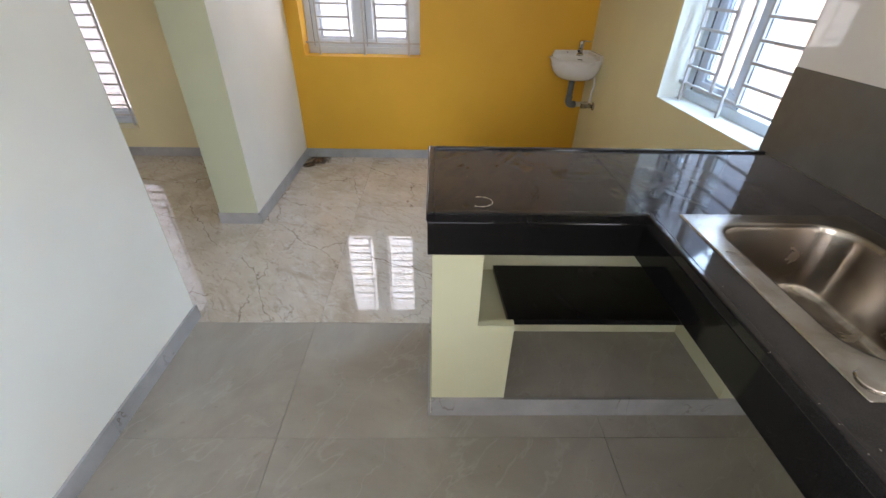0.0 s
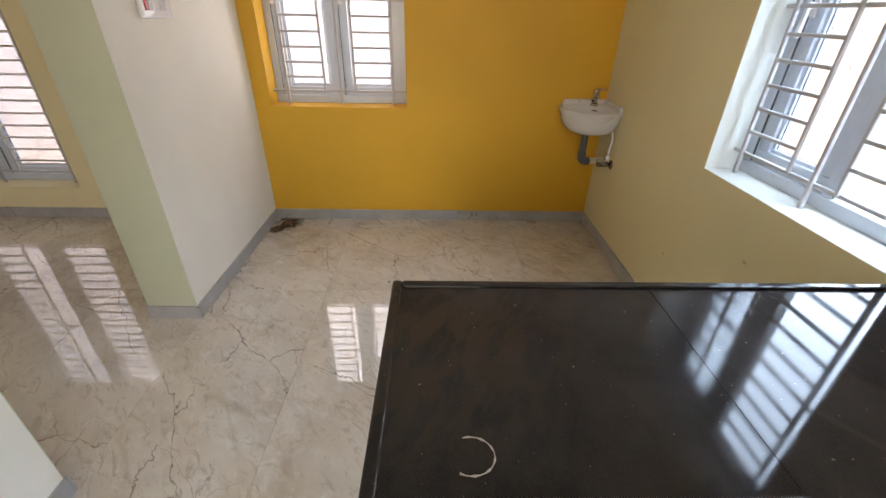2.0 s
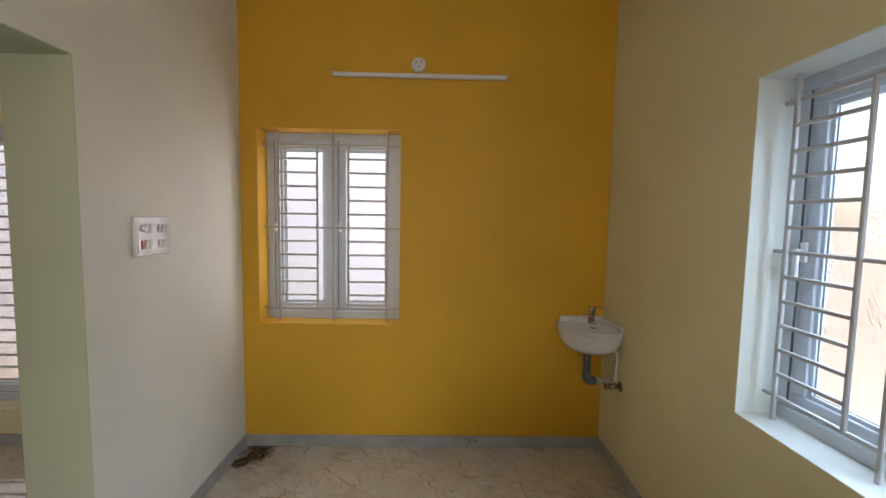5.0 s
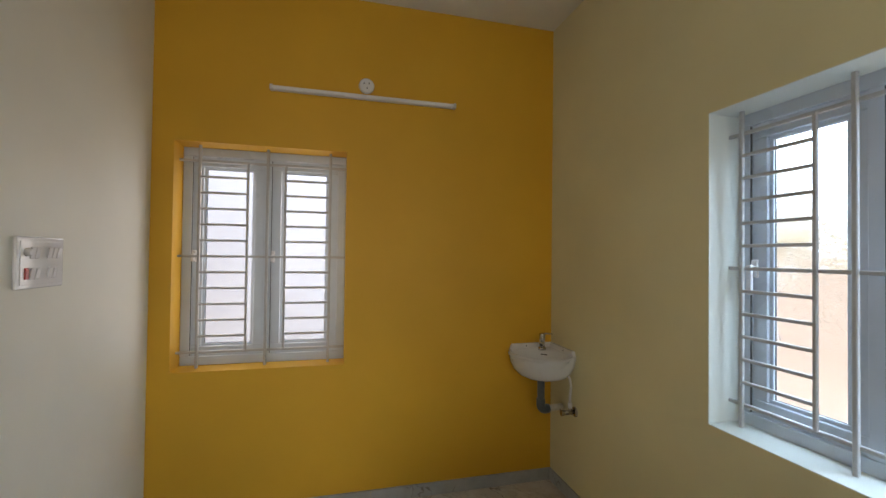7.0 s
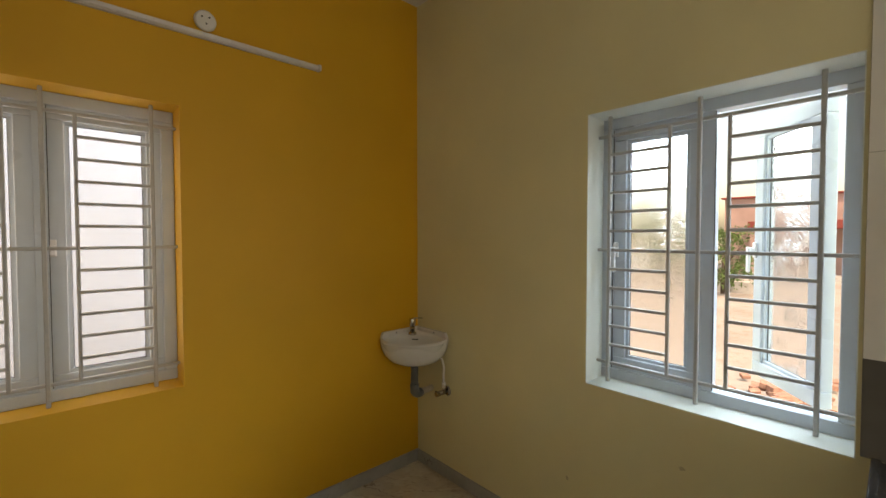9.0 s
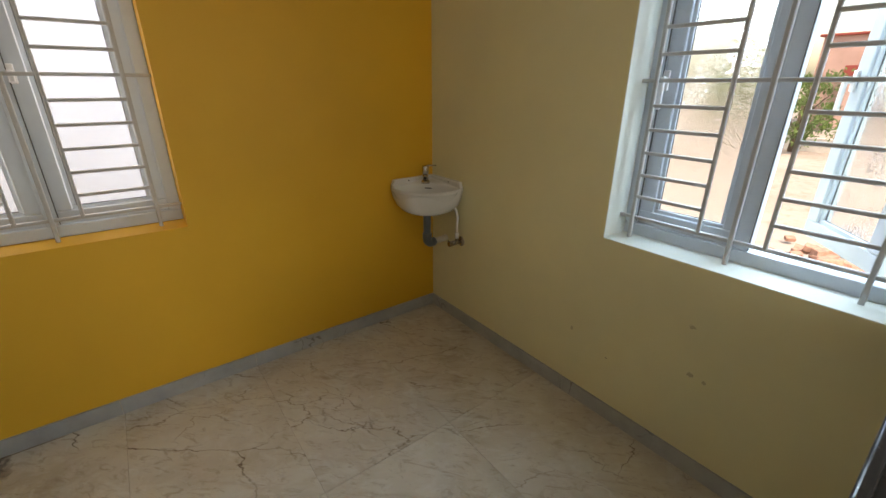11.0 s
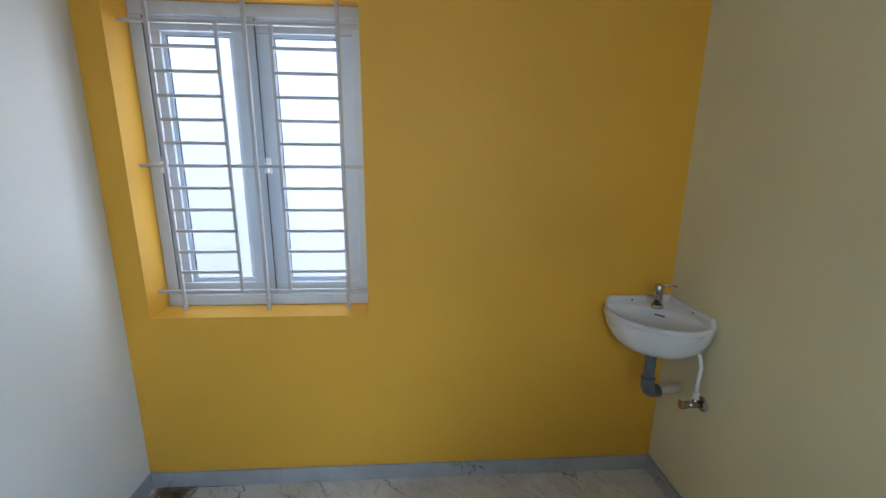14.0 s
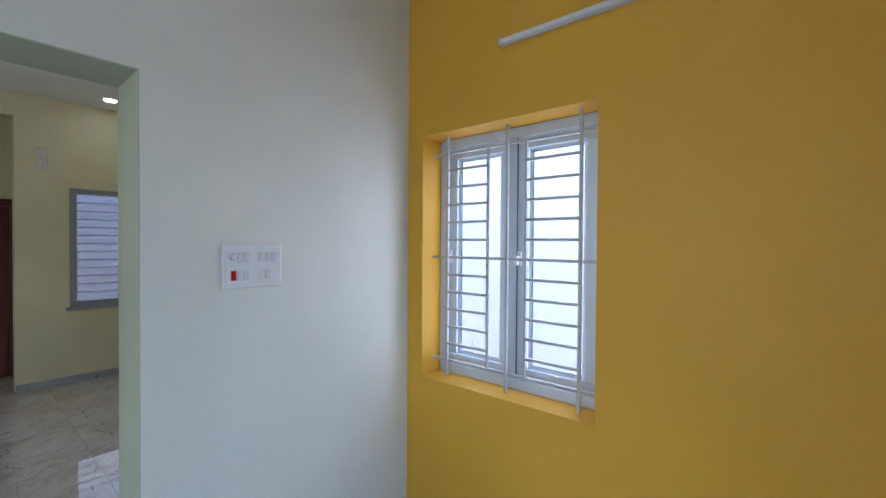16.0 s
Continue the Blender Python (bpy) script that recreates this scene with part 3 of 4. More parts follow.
hw, hh = HWIN[1] - HWIN[0], HWIN[3] - HWIN[2]
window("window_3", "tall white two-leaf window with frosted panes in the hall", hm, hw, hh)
grille("window_grille", "white painted steel grille in front of the tall hall window", hm, hw, hh, (0.09, 0.605, 1.12), 0.09, rows=20)
# far window at the hall's end, seen from inside: x runs to the north
fm = pose(FARX, FWIN[0], FWIN[2], 0, 0, 90)
fw, fh = FWIN[1] - FWIN[0], FWIN[3] - FWIN[2]
win4 = thing("window_4", "grey-white framed window with thin bars at the end of the hall", "window", kind="structure")
win4.matrix_basis = fm
# frame and sill stand in shade; that shade is put into their grey
part("window_frame", frame_ring(fw, fh, 0.06, -0.012, 0.07), FRAME_SHADE, win4, "window frame, its shade put into a grey colour")
part("window_sill", boxes((-0.03, fw + 0.03, -0.05, 0.0, -0.035, -0.001), bevel=0.004), FRAME_SHADE, win4)
p4 = part("pane", boxes((0.055, fw - 0.055, 0.045, 0.05, 0.055, fh - 0.055)), FROST, win4)
p4.visible_shadow = False
for k in range(1, 13):
    bm = bmesh.new()
    bar(bm, (0.06, 0.03, 0.06 + (fh - 0.12) * k / 13), (fw - 0.06, 0.03, 0.06 + (fh - 0.12) * k / 13), 0.012)
    part("thin_rod", bm, ROD, win4)

# sky light through the frosted panes
for a, b in ((0.108, 0.382), (0.527, 0.800)):
    sky_area_lamp("pane_light", (NWIN[0] + (a + b) / 2, YN + 0.172, (NWIN[2] + NWIN[3]) / 2), (0, -1, 0), b - a, nh - 0.22, PANE_N)
for a, b in ((0.11, 0.53), (0.68, 1.10)):
    sky_area_lamp("pane_light", (HWIN[0] + (a + b) / 2, YN + 0.152, (HWIN[2] + HWIN[3]) / 2), (0, -1, 0), b - a, hh - 0.22, PANE_HALL)
sky_area_lamp("pane_light", (FARX - 0.042, (FWIN[0] + FWIN[1]) / 2, (FWIN[2] + FWIN[3]) / 2), (1, 0, 0), fw - 0.13, fh - 0.13, PANE_FAR)

# added 8 m blue lamp above the roof line, brightens what the east window admits
sky_area_lamp("sky_light", (2.4, 0.9, 4.5), (-1.0, 0.08, -1.0), 8.0, 6.5, SKY_E, (0.44, 0.71, 1.0))
# added lamps in assumed kitchen and hall windows behind the walker
sky_area_lamp("sky_light", (-0.15, KIT_S - 0.1, 1.75), (0, 1, 0), 1.7, 1.3, SKY_S, (0.88, 0.95, 1.0))
sky_area_lamp("sky_light", (XE + 0.12, -1.05, 1.70), (-1, 0, 0), 1.1, 1.1, SKY_K, (0.80, 0.90, 1.0))
sky_area_lamp("sky_light", (-3.3, HALL_S - 0.1, 1.6), (0, 1, 0), 1.5, 1.2, SKY_HALL, (0.95, 0.97, 1.0))

# ---------- kitchen counter ----------
TOP = 0.852
CX0, CY0, CY1, CIN = 0.012, 1.050, 1.556, 0.597
LIP = 0.008
counter = thing("worktop", "polished black granite worktop with raised lip, dusty and smeared", "worktop")
slab = bmesh.new()
box(slab, CX0, CIN, CY0, CY1, TOP - 0.02, TOP)
part("peninsula_slab", slab, GRANITE, counter)
SX0, SX1, SY0, SY1 = 0.735, 1.10, 0.53, 1.02     # cut-out for the bowl
for piece in ((CIN + 0.0016, SX0, KIT_S + 0.01, CY1), (SX1, XE - 0.012, KIT_S + 0.01, CY1), (SX0, SX1, SY1, CY1), (SX0, SX1, KIT_S + 0.01, SY0)):
    part("wall_side_slab", boxes((*piece, TOP - 0.02, TOP)), GRANITE, counter)


def lip(bm, x0, x1, y0, y1):
    box(bm, x0, x1, y0, y1, TOP - 0.022, TOP + LIP, bevel=0.0055, seg=3)


for item in ((CX0 - 0.004, CX0 + 0.018, CY0 - 0.004, CY1 + 0.004), (CX0 + 0.018, XE - 0.012, CY1 - 0.018, CY1 + 0.004), (CX0 + 0.018, CIN + 0.004, CY0 - 0.004, CY0 + 0.016), (CIN - 0.006, CIN + 0.014, KIT_S + 0.01, CY0 - 0.004)):
    bm = bmesh.new()
    lip(bm, *item)
    part("edge_lip", bm, GRANITE, counter)
for item in ((CX0, CIN + 0.016, CY0, CY0 + 0.018), (CIN - 0.002, CIN + 0.016, KIT_S + 0.01, CY0), (CX0, CX0 + 0.018, CY0 + 0.018, CY1 - 0.018), (CX0, XE - 0.012, CY1 - 0.018, CY1)):
    part("fascia", boxes((*item, 0.724, TOP - 0.0225), bevel=0.003), GRANITE_IN, counter)

base = thing("kitchen_counter", "cream plastered masonry counter with a granite shelf under the worktop", "kitchen counter")
part("end_pier", boxes((0.026, 0.172, 1.056, 1.50, 0.093, 0.83), (0.172, 0.289, 1.056, 1.085, 0.093, 0.450), (0.172, 0.289, 1.085, 1.392, 0.093, 0.4255)), PIER, base)
part("back_panel", boxes((0.172, XE, 1.394, 1.50, 0.093, 0.83)), PIER, base)
part("side_panel", boxes((1.085, XE, 1.052, 1.394, 0.093, 0.83)), PIER, base)
part("plinth_slab", boxes((0.020, XE, 1.056, 1.50, 0.0, 0.085)), PIER, base)
part("plinth_top_tile", boxes((0.289, 1.085, 1.052, 1.394, 0.085, 0.093)), KTILE, base, "matt grey tile")
part("plinth_face_tile", boxes((0.024, XE, 1.046, 1.056, 0.0, 0.093)), SKIRT, base, "grey tile plinth face")
for y in (-0.45, KIT_S + 0.05):
    part("support_pier", boxes((0.66, XE, y, y + 0.11, 0.0, 0.83)), PIER, base)
part("plinth_end_tile", boxes((0.012, 0.022, 1.046, 1.502, 0.0, 0.075)), SKIRT, base, "grey tile plinth face")

bm = bmesh.new()
outline = [(0.258, 1.388), (1.084, 1.388), (1.084, 1.087), (0.30, 1.087)] + [(0.295 - 0.022 * math.sin(a), 1.109 - 0.022 * math.cos(a)) for a in (radians(k * 15) for k in range(0, 7))]
vs = [bm.verts.new((x, y, 0.426)) for x, y in outline]
f = bm.faces.new(vs)
ext = bmesh.ops.extrude_face_region(bm, geom=[f])
bmesh.ops.translate(bm, verts=[v for v in ext["geom"] if isinstance(v, bmesh.types.BMVert)], vec=(0, 0, 0.022))
bmesh.ops.recalc_face_normals(bm, faces=bm.faces)
part("shelf", bm, GRANITE_IN, base, "black granite shelf with a rounded corner")

# steel sink
sink = thing("kitchen_sink", "stainless steel sink with rounded bowl, water stained, set in the worktop", "sink")


def rounded(x0, x1, y0, y1, r, z, n=6):
    pts = []
    for cx, cy, s in ((x1 - r, y1 - r, 0), (x0 + r, y1 - r, 90), (x0 + r, y0 + r, 180), (x1 - r, y0 + r, 270)):
        for k in range(n + 1):
            a = radians(s + 90 * k / n)
            pts.append((cx + r * math.cos(a), cy + r * math.sin(a), z))
    return pts


def loft(bm, loops, close_last=True, smooth_faces=True):
    rows = [[bm.verts.new(p) for p in loop] for loop in loops]
    n = len(rows[0])
    for a, b in zip(rows, rows[1:]):
        for k in range(n):
            f = bm.faces.new((a[k], a[(k + 1) % n], b[(k + 1) % n], b[k]))
            f.smooth = smooth_faces
    if close_last:
        bm.faces.new(rows[-1])
    bmesh.ops.recalc_face_normals(bm, faces=bm.faces)
    return bm


RX0, RX1, RY0, RY1 = 0.685, 1.148, 0.476, 1.062
bm = bmesh.new()
bx0, bx1, by0, by1 = 0.742, 1.092, 0.545, 1.012


def rim(inset, r, z):
    return rounded(bx0 + inset, bx1 - inset, by0 + inset, by1 - inset, r, TOP + z)


loft(bm, [rounded(RX0, RX1, RY0, RY1, 0.006, TOP + 0.0005), rounded(RX0, RX1, RY0, RY1, 0.006, TOP + 0.0025), rounded(RX0 + 0.002, RX1 - 0.002, RY0 + 0.002, RY1 - 0.002, 0.006, TOP + 0.0040),
          rounded(RX0 + 0.006, RX1 - 0.006, RY0 + 0.006, RY1 - 0.006, 0.006, TOP + 0.0042), rim(-0.006, 0.09, 0.0042), rim(0.0, 0.085, 0.0038), rim(0.003, 0.083, 0.001), rim(0.005, 0.081, -0.004),
          rim(0.007, 0.080, -0.014), rim(0.027, 0.072, -0.160), rim(0.032, 0.068, -0.174), rim(0.042, 0.060, -0.183), rim(0.056, 0.050, -0.187), rim(0.075, 0.040, -0.188)])
part("bowl", bm, STEEL, sink)
part("drain", tube([(0.92, 0.78, TOP - 0.188), (0.92, 0.78, TOP - 0.185)], 0.045, 20), CHROME, sink, "chrome drain ring")
part("overflow_cap", tube([(0.722, 0.512, TOP + 0.004), (0.722, 0.512, TOP + 0.009)], [0.026, 0.023], 20), STEEL, sink, "round steel cap on the sink rim")

# wall tiles over the worktop
splash = tagged(part("wall_tile_bed", boxes((XE - 0.003, XE, -0.16, 1.583, TOP, CEIL)), GROUT), "tile bed on the kitchen wall", "wall tiling", kind="structure")
dado_mesh = mesh_of("dark_tile", boxes((XE - 0.012, XE - 0.003, 0, 0.583, TOP + 0.0005, 1.142), bevel=0.001), DADO)
glaze_mesh = mesh_of("white_tile", boxes((XE - 0.011, XE - 0.003, 0, 0.583, 1.143, 1.7415), bevel=0.001), GLAZE)
for k in range(3):
    y = 1.583 - 0.585 * (k + 1) + 0.001
    t = new("dark_wall_tile", dado_mesh)
    t.location, t.parent = (0, y, 0), splash
    for j in range(2):
        t = new("white_wall_tile", glaze_mesh)
        t.location, t.parent = (0, y, 0.6 * j), splash
part("upper_wall_tile", boxes((XE - 0.011, XE - 0.003, -0.16, 1.583, 2.343, CEIL)), GLAZE, splash)

# dried splash ring and smears on the worktop
pts = [(0.158 + 0.034 * math.cos(a), 1.126 + 0.030 * math.sin(a), TOP + 0.0012) for a in (radians(k) for k in range(-120, 110, 12))]
ring = part("dried_ring", tube(pts, [0.0008 + 0.0010 * (k % 3 == 0) for k in range(len(pts))], 5), CHALK)
tagged(ring, "pale dried ring-shaped splash on the worktop", "stain")


def smear(name, label, cx, cy, z, length, width, turn, material, seed, n=26, h=0.0006):
    """A thin uneven patch lying on a surface."""
    rnd = random.Random(seed)
    bm = bmesh.new()
    low, c, s = [], math.cos(radians(turn)), math.sin(radians(turn))
    ph = [rnd.uniform(0, 6.28) for _ in range(4)]
    for k in range(n):
        a = 2 * math.pi * k / n
        r = 0.80 + 0.14 * math.sin(2 * a + ph[0]) + 0.10 * math.sin(3 * a + ph[1]) + 0.09 * math.sin(7 * a + ph[2]) + 0.06 * math.sin(13 * a + ph[3]) + 0.06 * rnd.random()
        u, v = length / 2 * math.cos(a) * r, width / 2 * math.sin(a) * r
        low.append(bm.verts.new((cx + u * c - v * s, cy + u * s + v * c, z + h)))
    bm.faces.new(low)
    return tagged(part(name, bm, material), label, "stain")


# ---------- corner wash basin ----------
basin = thing("corner_wash_basin", "white ceramic corner wash basin fixed across the yellow and cream walls", "wash basin")
BX, BY, BR = XE, YN, 0.92


def basin_loop(cx, cy, grow, z, n=48, back=0.0):
    """The basin's outline about (cx, cy): straight along both walls, bowed at the front."""
    pts = []
    for k in range(n):
        a = 2 * math.pi * k / n
        dx, dy = math.cos(a), math.sin(a)
        best = 9.0
        if dx > 1e-6:
            best = min(best, (BX - 0.001 - back - cx) / dx)
        if dy > 1e-6:
            best = min(best, (BY - 0.001 - back - cy) / dy)
        # front: a circle about the corner's inner side
        ox, oy, rr = BX - 0.105, BY - 0.105, 0.2235
        px, py = cx - ox, cy - oy
        bq = px * dx + py * dy
        cq = px * px + py * py - rr * rr
        best = min(best, -bq + math.sqrt(max(0.0, bq * bq - cq)))
        pts.append((cx + dx * best * grow, cy + dy * best * grow, z))
    return pts


def bowl_loop(cx, cy, rx, ry, z, n=48, turn=-45):
    c, s = math.cos(radians(turn)), math.sin(radians(turn))
    pts = []
    for k in range(n):
        a = 2 * math.pi * k / n - radians(turn)
        u, v = rx * math.cos(a), ry * math.sin(a)
        pts.append((cx + u * c - v * s, cy + u * s + v * c, z))
    return pts


bcx, bcy = BX - 0.155, BY - 0.155
def tilted(loop, lift):
    """The loop raised towards the wall corner, so that the front rim lies lower than the tap ledge."""
    return [(x, y, z + lift * min(1.0, max(0.0, ((x - bcx) + (y - bcy)) / 0.22 + 0.35))) for x, y, z in loop]


bm = bmesh.new()
ox, oy = bcx - 0.030, bcy - 0.030
loft(bm, [basin_loop(bcx, bcy, 0.2, 0.716), basin_loop(bcx, bcy, 0.5, 0.721), basin_loop(bcx, bcy, 0.70, 0.737), basin_loop(bcx, bcy, 0.86, 0.768), tilted(basin_loop(bcx, bcy, 0.955, 0.808), 0.005),
          tilted(basin_loop(bcx, bcy, 0.99, 0.840), 0.012), tilted(basin_loop(bcx, bcy, 1.0, 0.860), 0.016), tilted(basin_loop(bcx, bcy, 0.992, 0.869), 0.016), tilted(basin_loop(bcx, bcy, 0.972, 0.873), 0.015), tilted(basin_loop(bcx, bcy, 0.95, 0.872), 0.014), tilted(basin_loop(bcx, bcy, 0.935, 0.868), 0.016),
          tilted(bowl_loop(ox, oy, 0.196, 0.122, 0.866), 0.017), tilted(bowl_loop(ox, oy, 0.190, 0.116, 0.860), 0.016), tilted(bowl_loop(ox, oy, 0.182, 0.108, 0.845), 0.008), bowl_loop(ox, oy, 0.160, 0.092, 0.800),
          bowl_loop(ox, oy, 0.105, 0.062, 0.762), bowl_loop(ox, oy, 0.03, 0.025, 0.752)])
part("bowl", bm, CERAMIC, basin)
for turned in (False, True):
    prof = [(-0.302, 0.850), (-0.302, 0.872), (-0.290, 0.902), (-0.284, 0.907), (0.0 if not turned else -0.022, 0.907), (0.0 if not turned else -0.022, 0.850)]
    bm = bmesh.new()
    rows = [[bm.verts.new((BX + u, BY - v, z) if not turned else (BX - v, BY + u, z)) for u, z in prof] for v in (0.001, 0.016, 0.022)]
    for v in rows[2]:
        v.co.z = min(v.co.z, 0.900)
    for a, b in zip(rows, rows[1:]):
        for k in range(len(prof)):
            bm.faces.new((a[k], a[(k + 1) % 6], b[(k + 1) % 6], b[k]))
    bm.faces.new(rows[0])
    bm.faces.new(rows[2])
    bmesh.ops.recalc_face_normals(bm, faces=bm.faces)
    part("upstand", bm, CERAMIC, basin)
for x, y, ax in ((BX - 0.19, BY - 0.0222, (0, -1, 0)), (BX - 0.0222, BY - 0.19, (-1, 0, 0))):
    part("fixing_hole", tube([(x, y, 0.893), Vector((x, y, 0.893)) + Vector(ax) * 0.0015], 0.004, 10), BLACK, basin)
part("waste_ring", tube([(ox, oy, 0.752), (ox, oy, 0.756)], 0.022, 16), CHROME, basin)
slot = part("overflow_slot", boxes((-0.020, 0.020, -0.002, 0.002, -0.003, 0.003), bevel=0.001), BLACK, basin)
slot.matrix_basis = pose(ox + 0.0755, oy + 0.0755, 0.852, 0, 0, -45)

tap = thing("pillar_tap", "chrome pillar tap with a lever on the wash basin", "tap")
tx, ty = BX - 0.108, BY - 0.080
part("base", tube([(tx, ty, 0.878), (tx, ty, 0.889), (tx, ty, 0.895)], [0.027, 0.026, 0.019], 20), CHROME, tap)
part("body", tube([(tx, ty, 0.893), (tx, ty, 0.915), (tx, ty, 0.938), (tx, ty, 0.944), (tx, ty, 0.974), (tx, ty, 0.980), (tx, ty, 0.982)], [0.0165, 0.017, 0.0175, 0.0195, 0.0205, 0.018, 0.012], 20), CHROME, tap)
d = Vector((-0.62, -0.78, -0.35)).normalized()
mouth = Vector((tx, ty, 0.925)) + d * 0.036
part("spout", tube([Vector((tx, ty, 0.925)), Vector((tx, ty, 0.925)) + d * 0.024, mouth], [0.015, 0.0145, 0.013], 16), CHROME, tap)
part("outlet", tube([mouth, mouth + d * 0.001], 0.010, 14), BLACK, tap, "dark tap mouth")
part("lever", tube([Vector((tx, ty, 0.979)), Vector((tx + 0.026, ty - 0.012, 0.981)), Vector((tx + 0.060, ty - 0.026, 0.979))], [0.007, 0.0045, 0.0035], 10), CHROME, tap)

trap = thing("waste_pipe", "grey plastic waste pipe with an elbow under the wash basin", "pipe")
wx, wy = bcx - 0.005, bcy - 0.012
part("down_pipe", tube([(wx, wy, 0.725), (wx, wy, 0.58)], 0.0225, 18), GREYPIPE, trap)
e = Vector((1, 0.12, 0)).normalized()
part("elbow", tube([(wx, wy, 0.597), (wx, wy, 0.562)] + [Vector((wx, wy, 0.562)) + e * 0.032 * (1 - math.cos(a)) + Vector((0, 0, -0.032 * math.sin(a))) for a in (radians(k * 15) for k in range(1, 7))] + [Vector((wx, wy, 0.530)) + e * 0.055], 0.027, 18), GREYPIPE, trap)
part("wall_pipe", tube([Vector((wx, wy, 0.530)) + e * 0.05, Vector((wx, wy, 0.530)) + e * (XE - wx - 0.002)], 0.019, 16), CREAMPIPE, trap, "cream plastic pipe into the wall")

valve = thing("angle_valve", "dull nickel angle valve with a wall flange below the basin", "valve")
vy, vz = YN - 0.295, 0.548
part("flange", tube([(XE - 0.001, vy, vz), (XE - 0.006, vy, vz), (XE - 0.010, vy, vz)], [0.030, 0.029, 0.014], 20), AGED, valve)
part("body", tube([(XE - 0.008, vy, vz), (XE - 0.020, vy, vz), (XE - 0.022, vy, vz), (XE - 0.072, vy, vz)], [0.012, 0.012, 0.0145, 0.0145], 16), AGED, valve)
part("knob", tube([(XE - 0.0725, vy, vz), (XE - 0.094, vy, vz), (XE - 0.096, vy, vz)], [0.0165, 0.0175, 0.014], 8, smooth_faces=False), AGED, valve)
part("lever", tube([(XE - 0.090, vy, vz + 0.012), (XE - 0.102, vy, vz + 0.024)], [0.004, 0.003], 8), AGED, valve)
part("outlet", tube([(XE - 0.035, vy, vz), (XE - 0.035, vy, vz + 0.028)], 0.010, 12), AGED, valve)
hose = thing("supply_hose", "white flexible supply hose from valve to basin", "hose")
part("nut", tube([(XE - 0.035, vy, vz + 0.026), (XE - 0.035, vy, vz + 0.058)], 0.0125, 8), PLASTIC, hose)
hp = [Vector((XE - 0.035, vy, vz + 0.055)), Vector((XE - 0.033, vy + 0.004, vz + 0.10)), Vector((XE - 0.022, vy + 0.012, vz + 0.15)), Vector((XE - 0.020, vy + 0.03, vz + 0.19)), Vector((XE - 0.04, vy + 0.06, vz + 0.235))]
part("tube", tube(hp, 0.0075, 12), PLASTIC, hose)

# ---------- wall fittings ----------
batten = thing("tube_light", "slim white unlit tube light batten on the yellow wall", "wall light")
part("channel", boxes((-0.515, 0.565, YN - 0.020, YN, 2.398, 2.426), bevel=0.003), PLASTIC2, batten)
part("diffuser", boxes((-0.505, 0.555, YN - 0.034, YN - 0.0195, 2.401, 2.423), bevel=0.006), PLASTIC, batten)
for x0, x1 in ((-0.520, -0.504), (0.554, 0.570)):
    part("end_cap", boxes((x0, x1, YN - 0.036, YN, 2.396, 2.428), bevel=0.004), PLASTIC2, batten)
rose = thing("ceiling_rose", "round white plastic outlet plate above the tube light", "electric outlet")
part("plate", tube([(0.018, YN, 2.483), (0.018, YN - 0.012, 2.483), (0.018, YN - 0.018, 2.483)], [0.046, 0.045, 0.036], 28), PLASTIC, rose)
for dx, dz in ((-0.016, 0.012), (0.014, 0.014), (0.002, -0.016)):
    part("screw", tube([(0.018 + dx, YN - 0.018, 2.483 + dz), (0.018 + dx, YN - 0.0195, 2.483 + dz)], 0.004, 10), BLACK, rose)

board = thing("switchboard", "white plastic switchboard with eight switches and a red indicator", "switchboard")
SY, SZ, SW, SH = 2.827, 1.435, 0.228, 0.168
part("plate", boxes((XW, XW + 0.012, SY - SW / 2, SY + SW / 2, SZ - SH / 2, SZ + SH / 2), bevel=0.005), GLOSSY, board)
part("inner_plate", boxes((XW + 0.011, XW + 0.0145, SY - SW / 2 + 0.014, SY + SW / 2 - 0.014, SZ - SH / 2 + 0.014, SZ + SH / 2 - 0.014), bevel=0.001), GLOSSY, board)
for row, (z, ys) in enumerate(((SZ + 0.033, (-0.052, -0.030, 0.030, 0.054, 0.076)), (SZ - 0.034, (-0.052, -0.030, 0.032, 0.054)))):
    for y in ys:
        bm = boxes((XW + 0.014, XW + 0.021, SY + y - 0.0098, SY + y + 0.0098, z - 0.019, z + 0.019), bevel=0.0025)
        bmesh.ops.rotate(bm, verts=bm.verts, cent=(XW + 0.014, SY + y, z), matrix=Matrix.Rotation(radians(11), 3, "Y"))
        part("switch", bm, PLASTIC2, board)
part("indicator", boxes((XW + 0.014, XW + 0.0185, SY - 0.084, SY - 0.066, SZ - 0.053, SZ - 0.016), bevel=0.002), RED, board, "red indicator lamp")
part("regulator_knob", tube([(XW + 0.014, SY - 0.076, SZ + 0.034), (XW + 0.024, SY - 0.076, SZ + 0.034), (XW + 0.030, SY - 0.076, SZ + 0.034)], [0.013, 0.012, 0.009], 18), PLASTIC2, board, "round fan regulator knob")

blank = thing("wall_plate", "small off-white blanking plate high on the hall end wall", "wall plate")
part("plate", boxes((FARX, FARX + 0.012, 2.640, 2.735, 2.255, 2.480), bevel=0.004), CREAMPIPE, blank)

light = thing("downlight", "small round lit downlight flush in the hall ceiling", "ceiling light")
part("rim", tube([(-5.0, 3.17, CEIL), (-5.0, 3.17, CEIL - 0.006)], 0.062, 24), PLASTIC, light)
part("lens", tube([(-5.0, 3.17, CEIL - 0.006), (-5.0, 3.17, CEIL - 0.009)], 0.052, 24), lamp_glow, light, "glowing round lens")

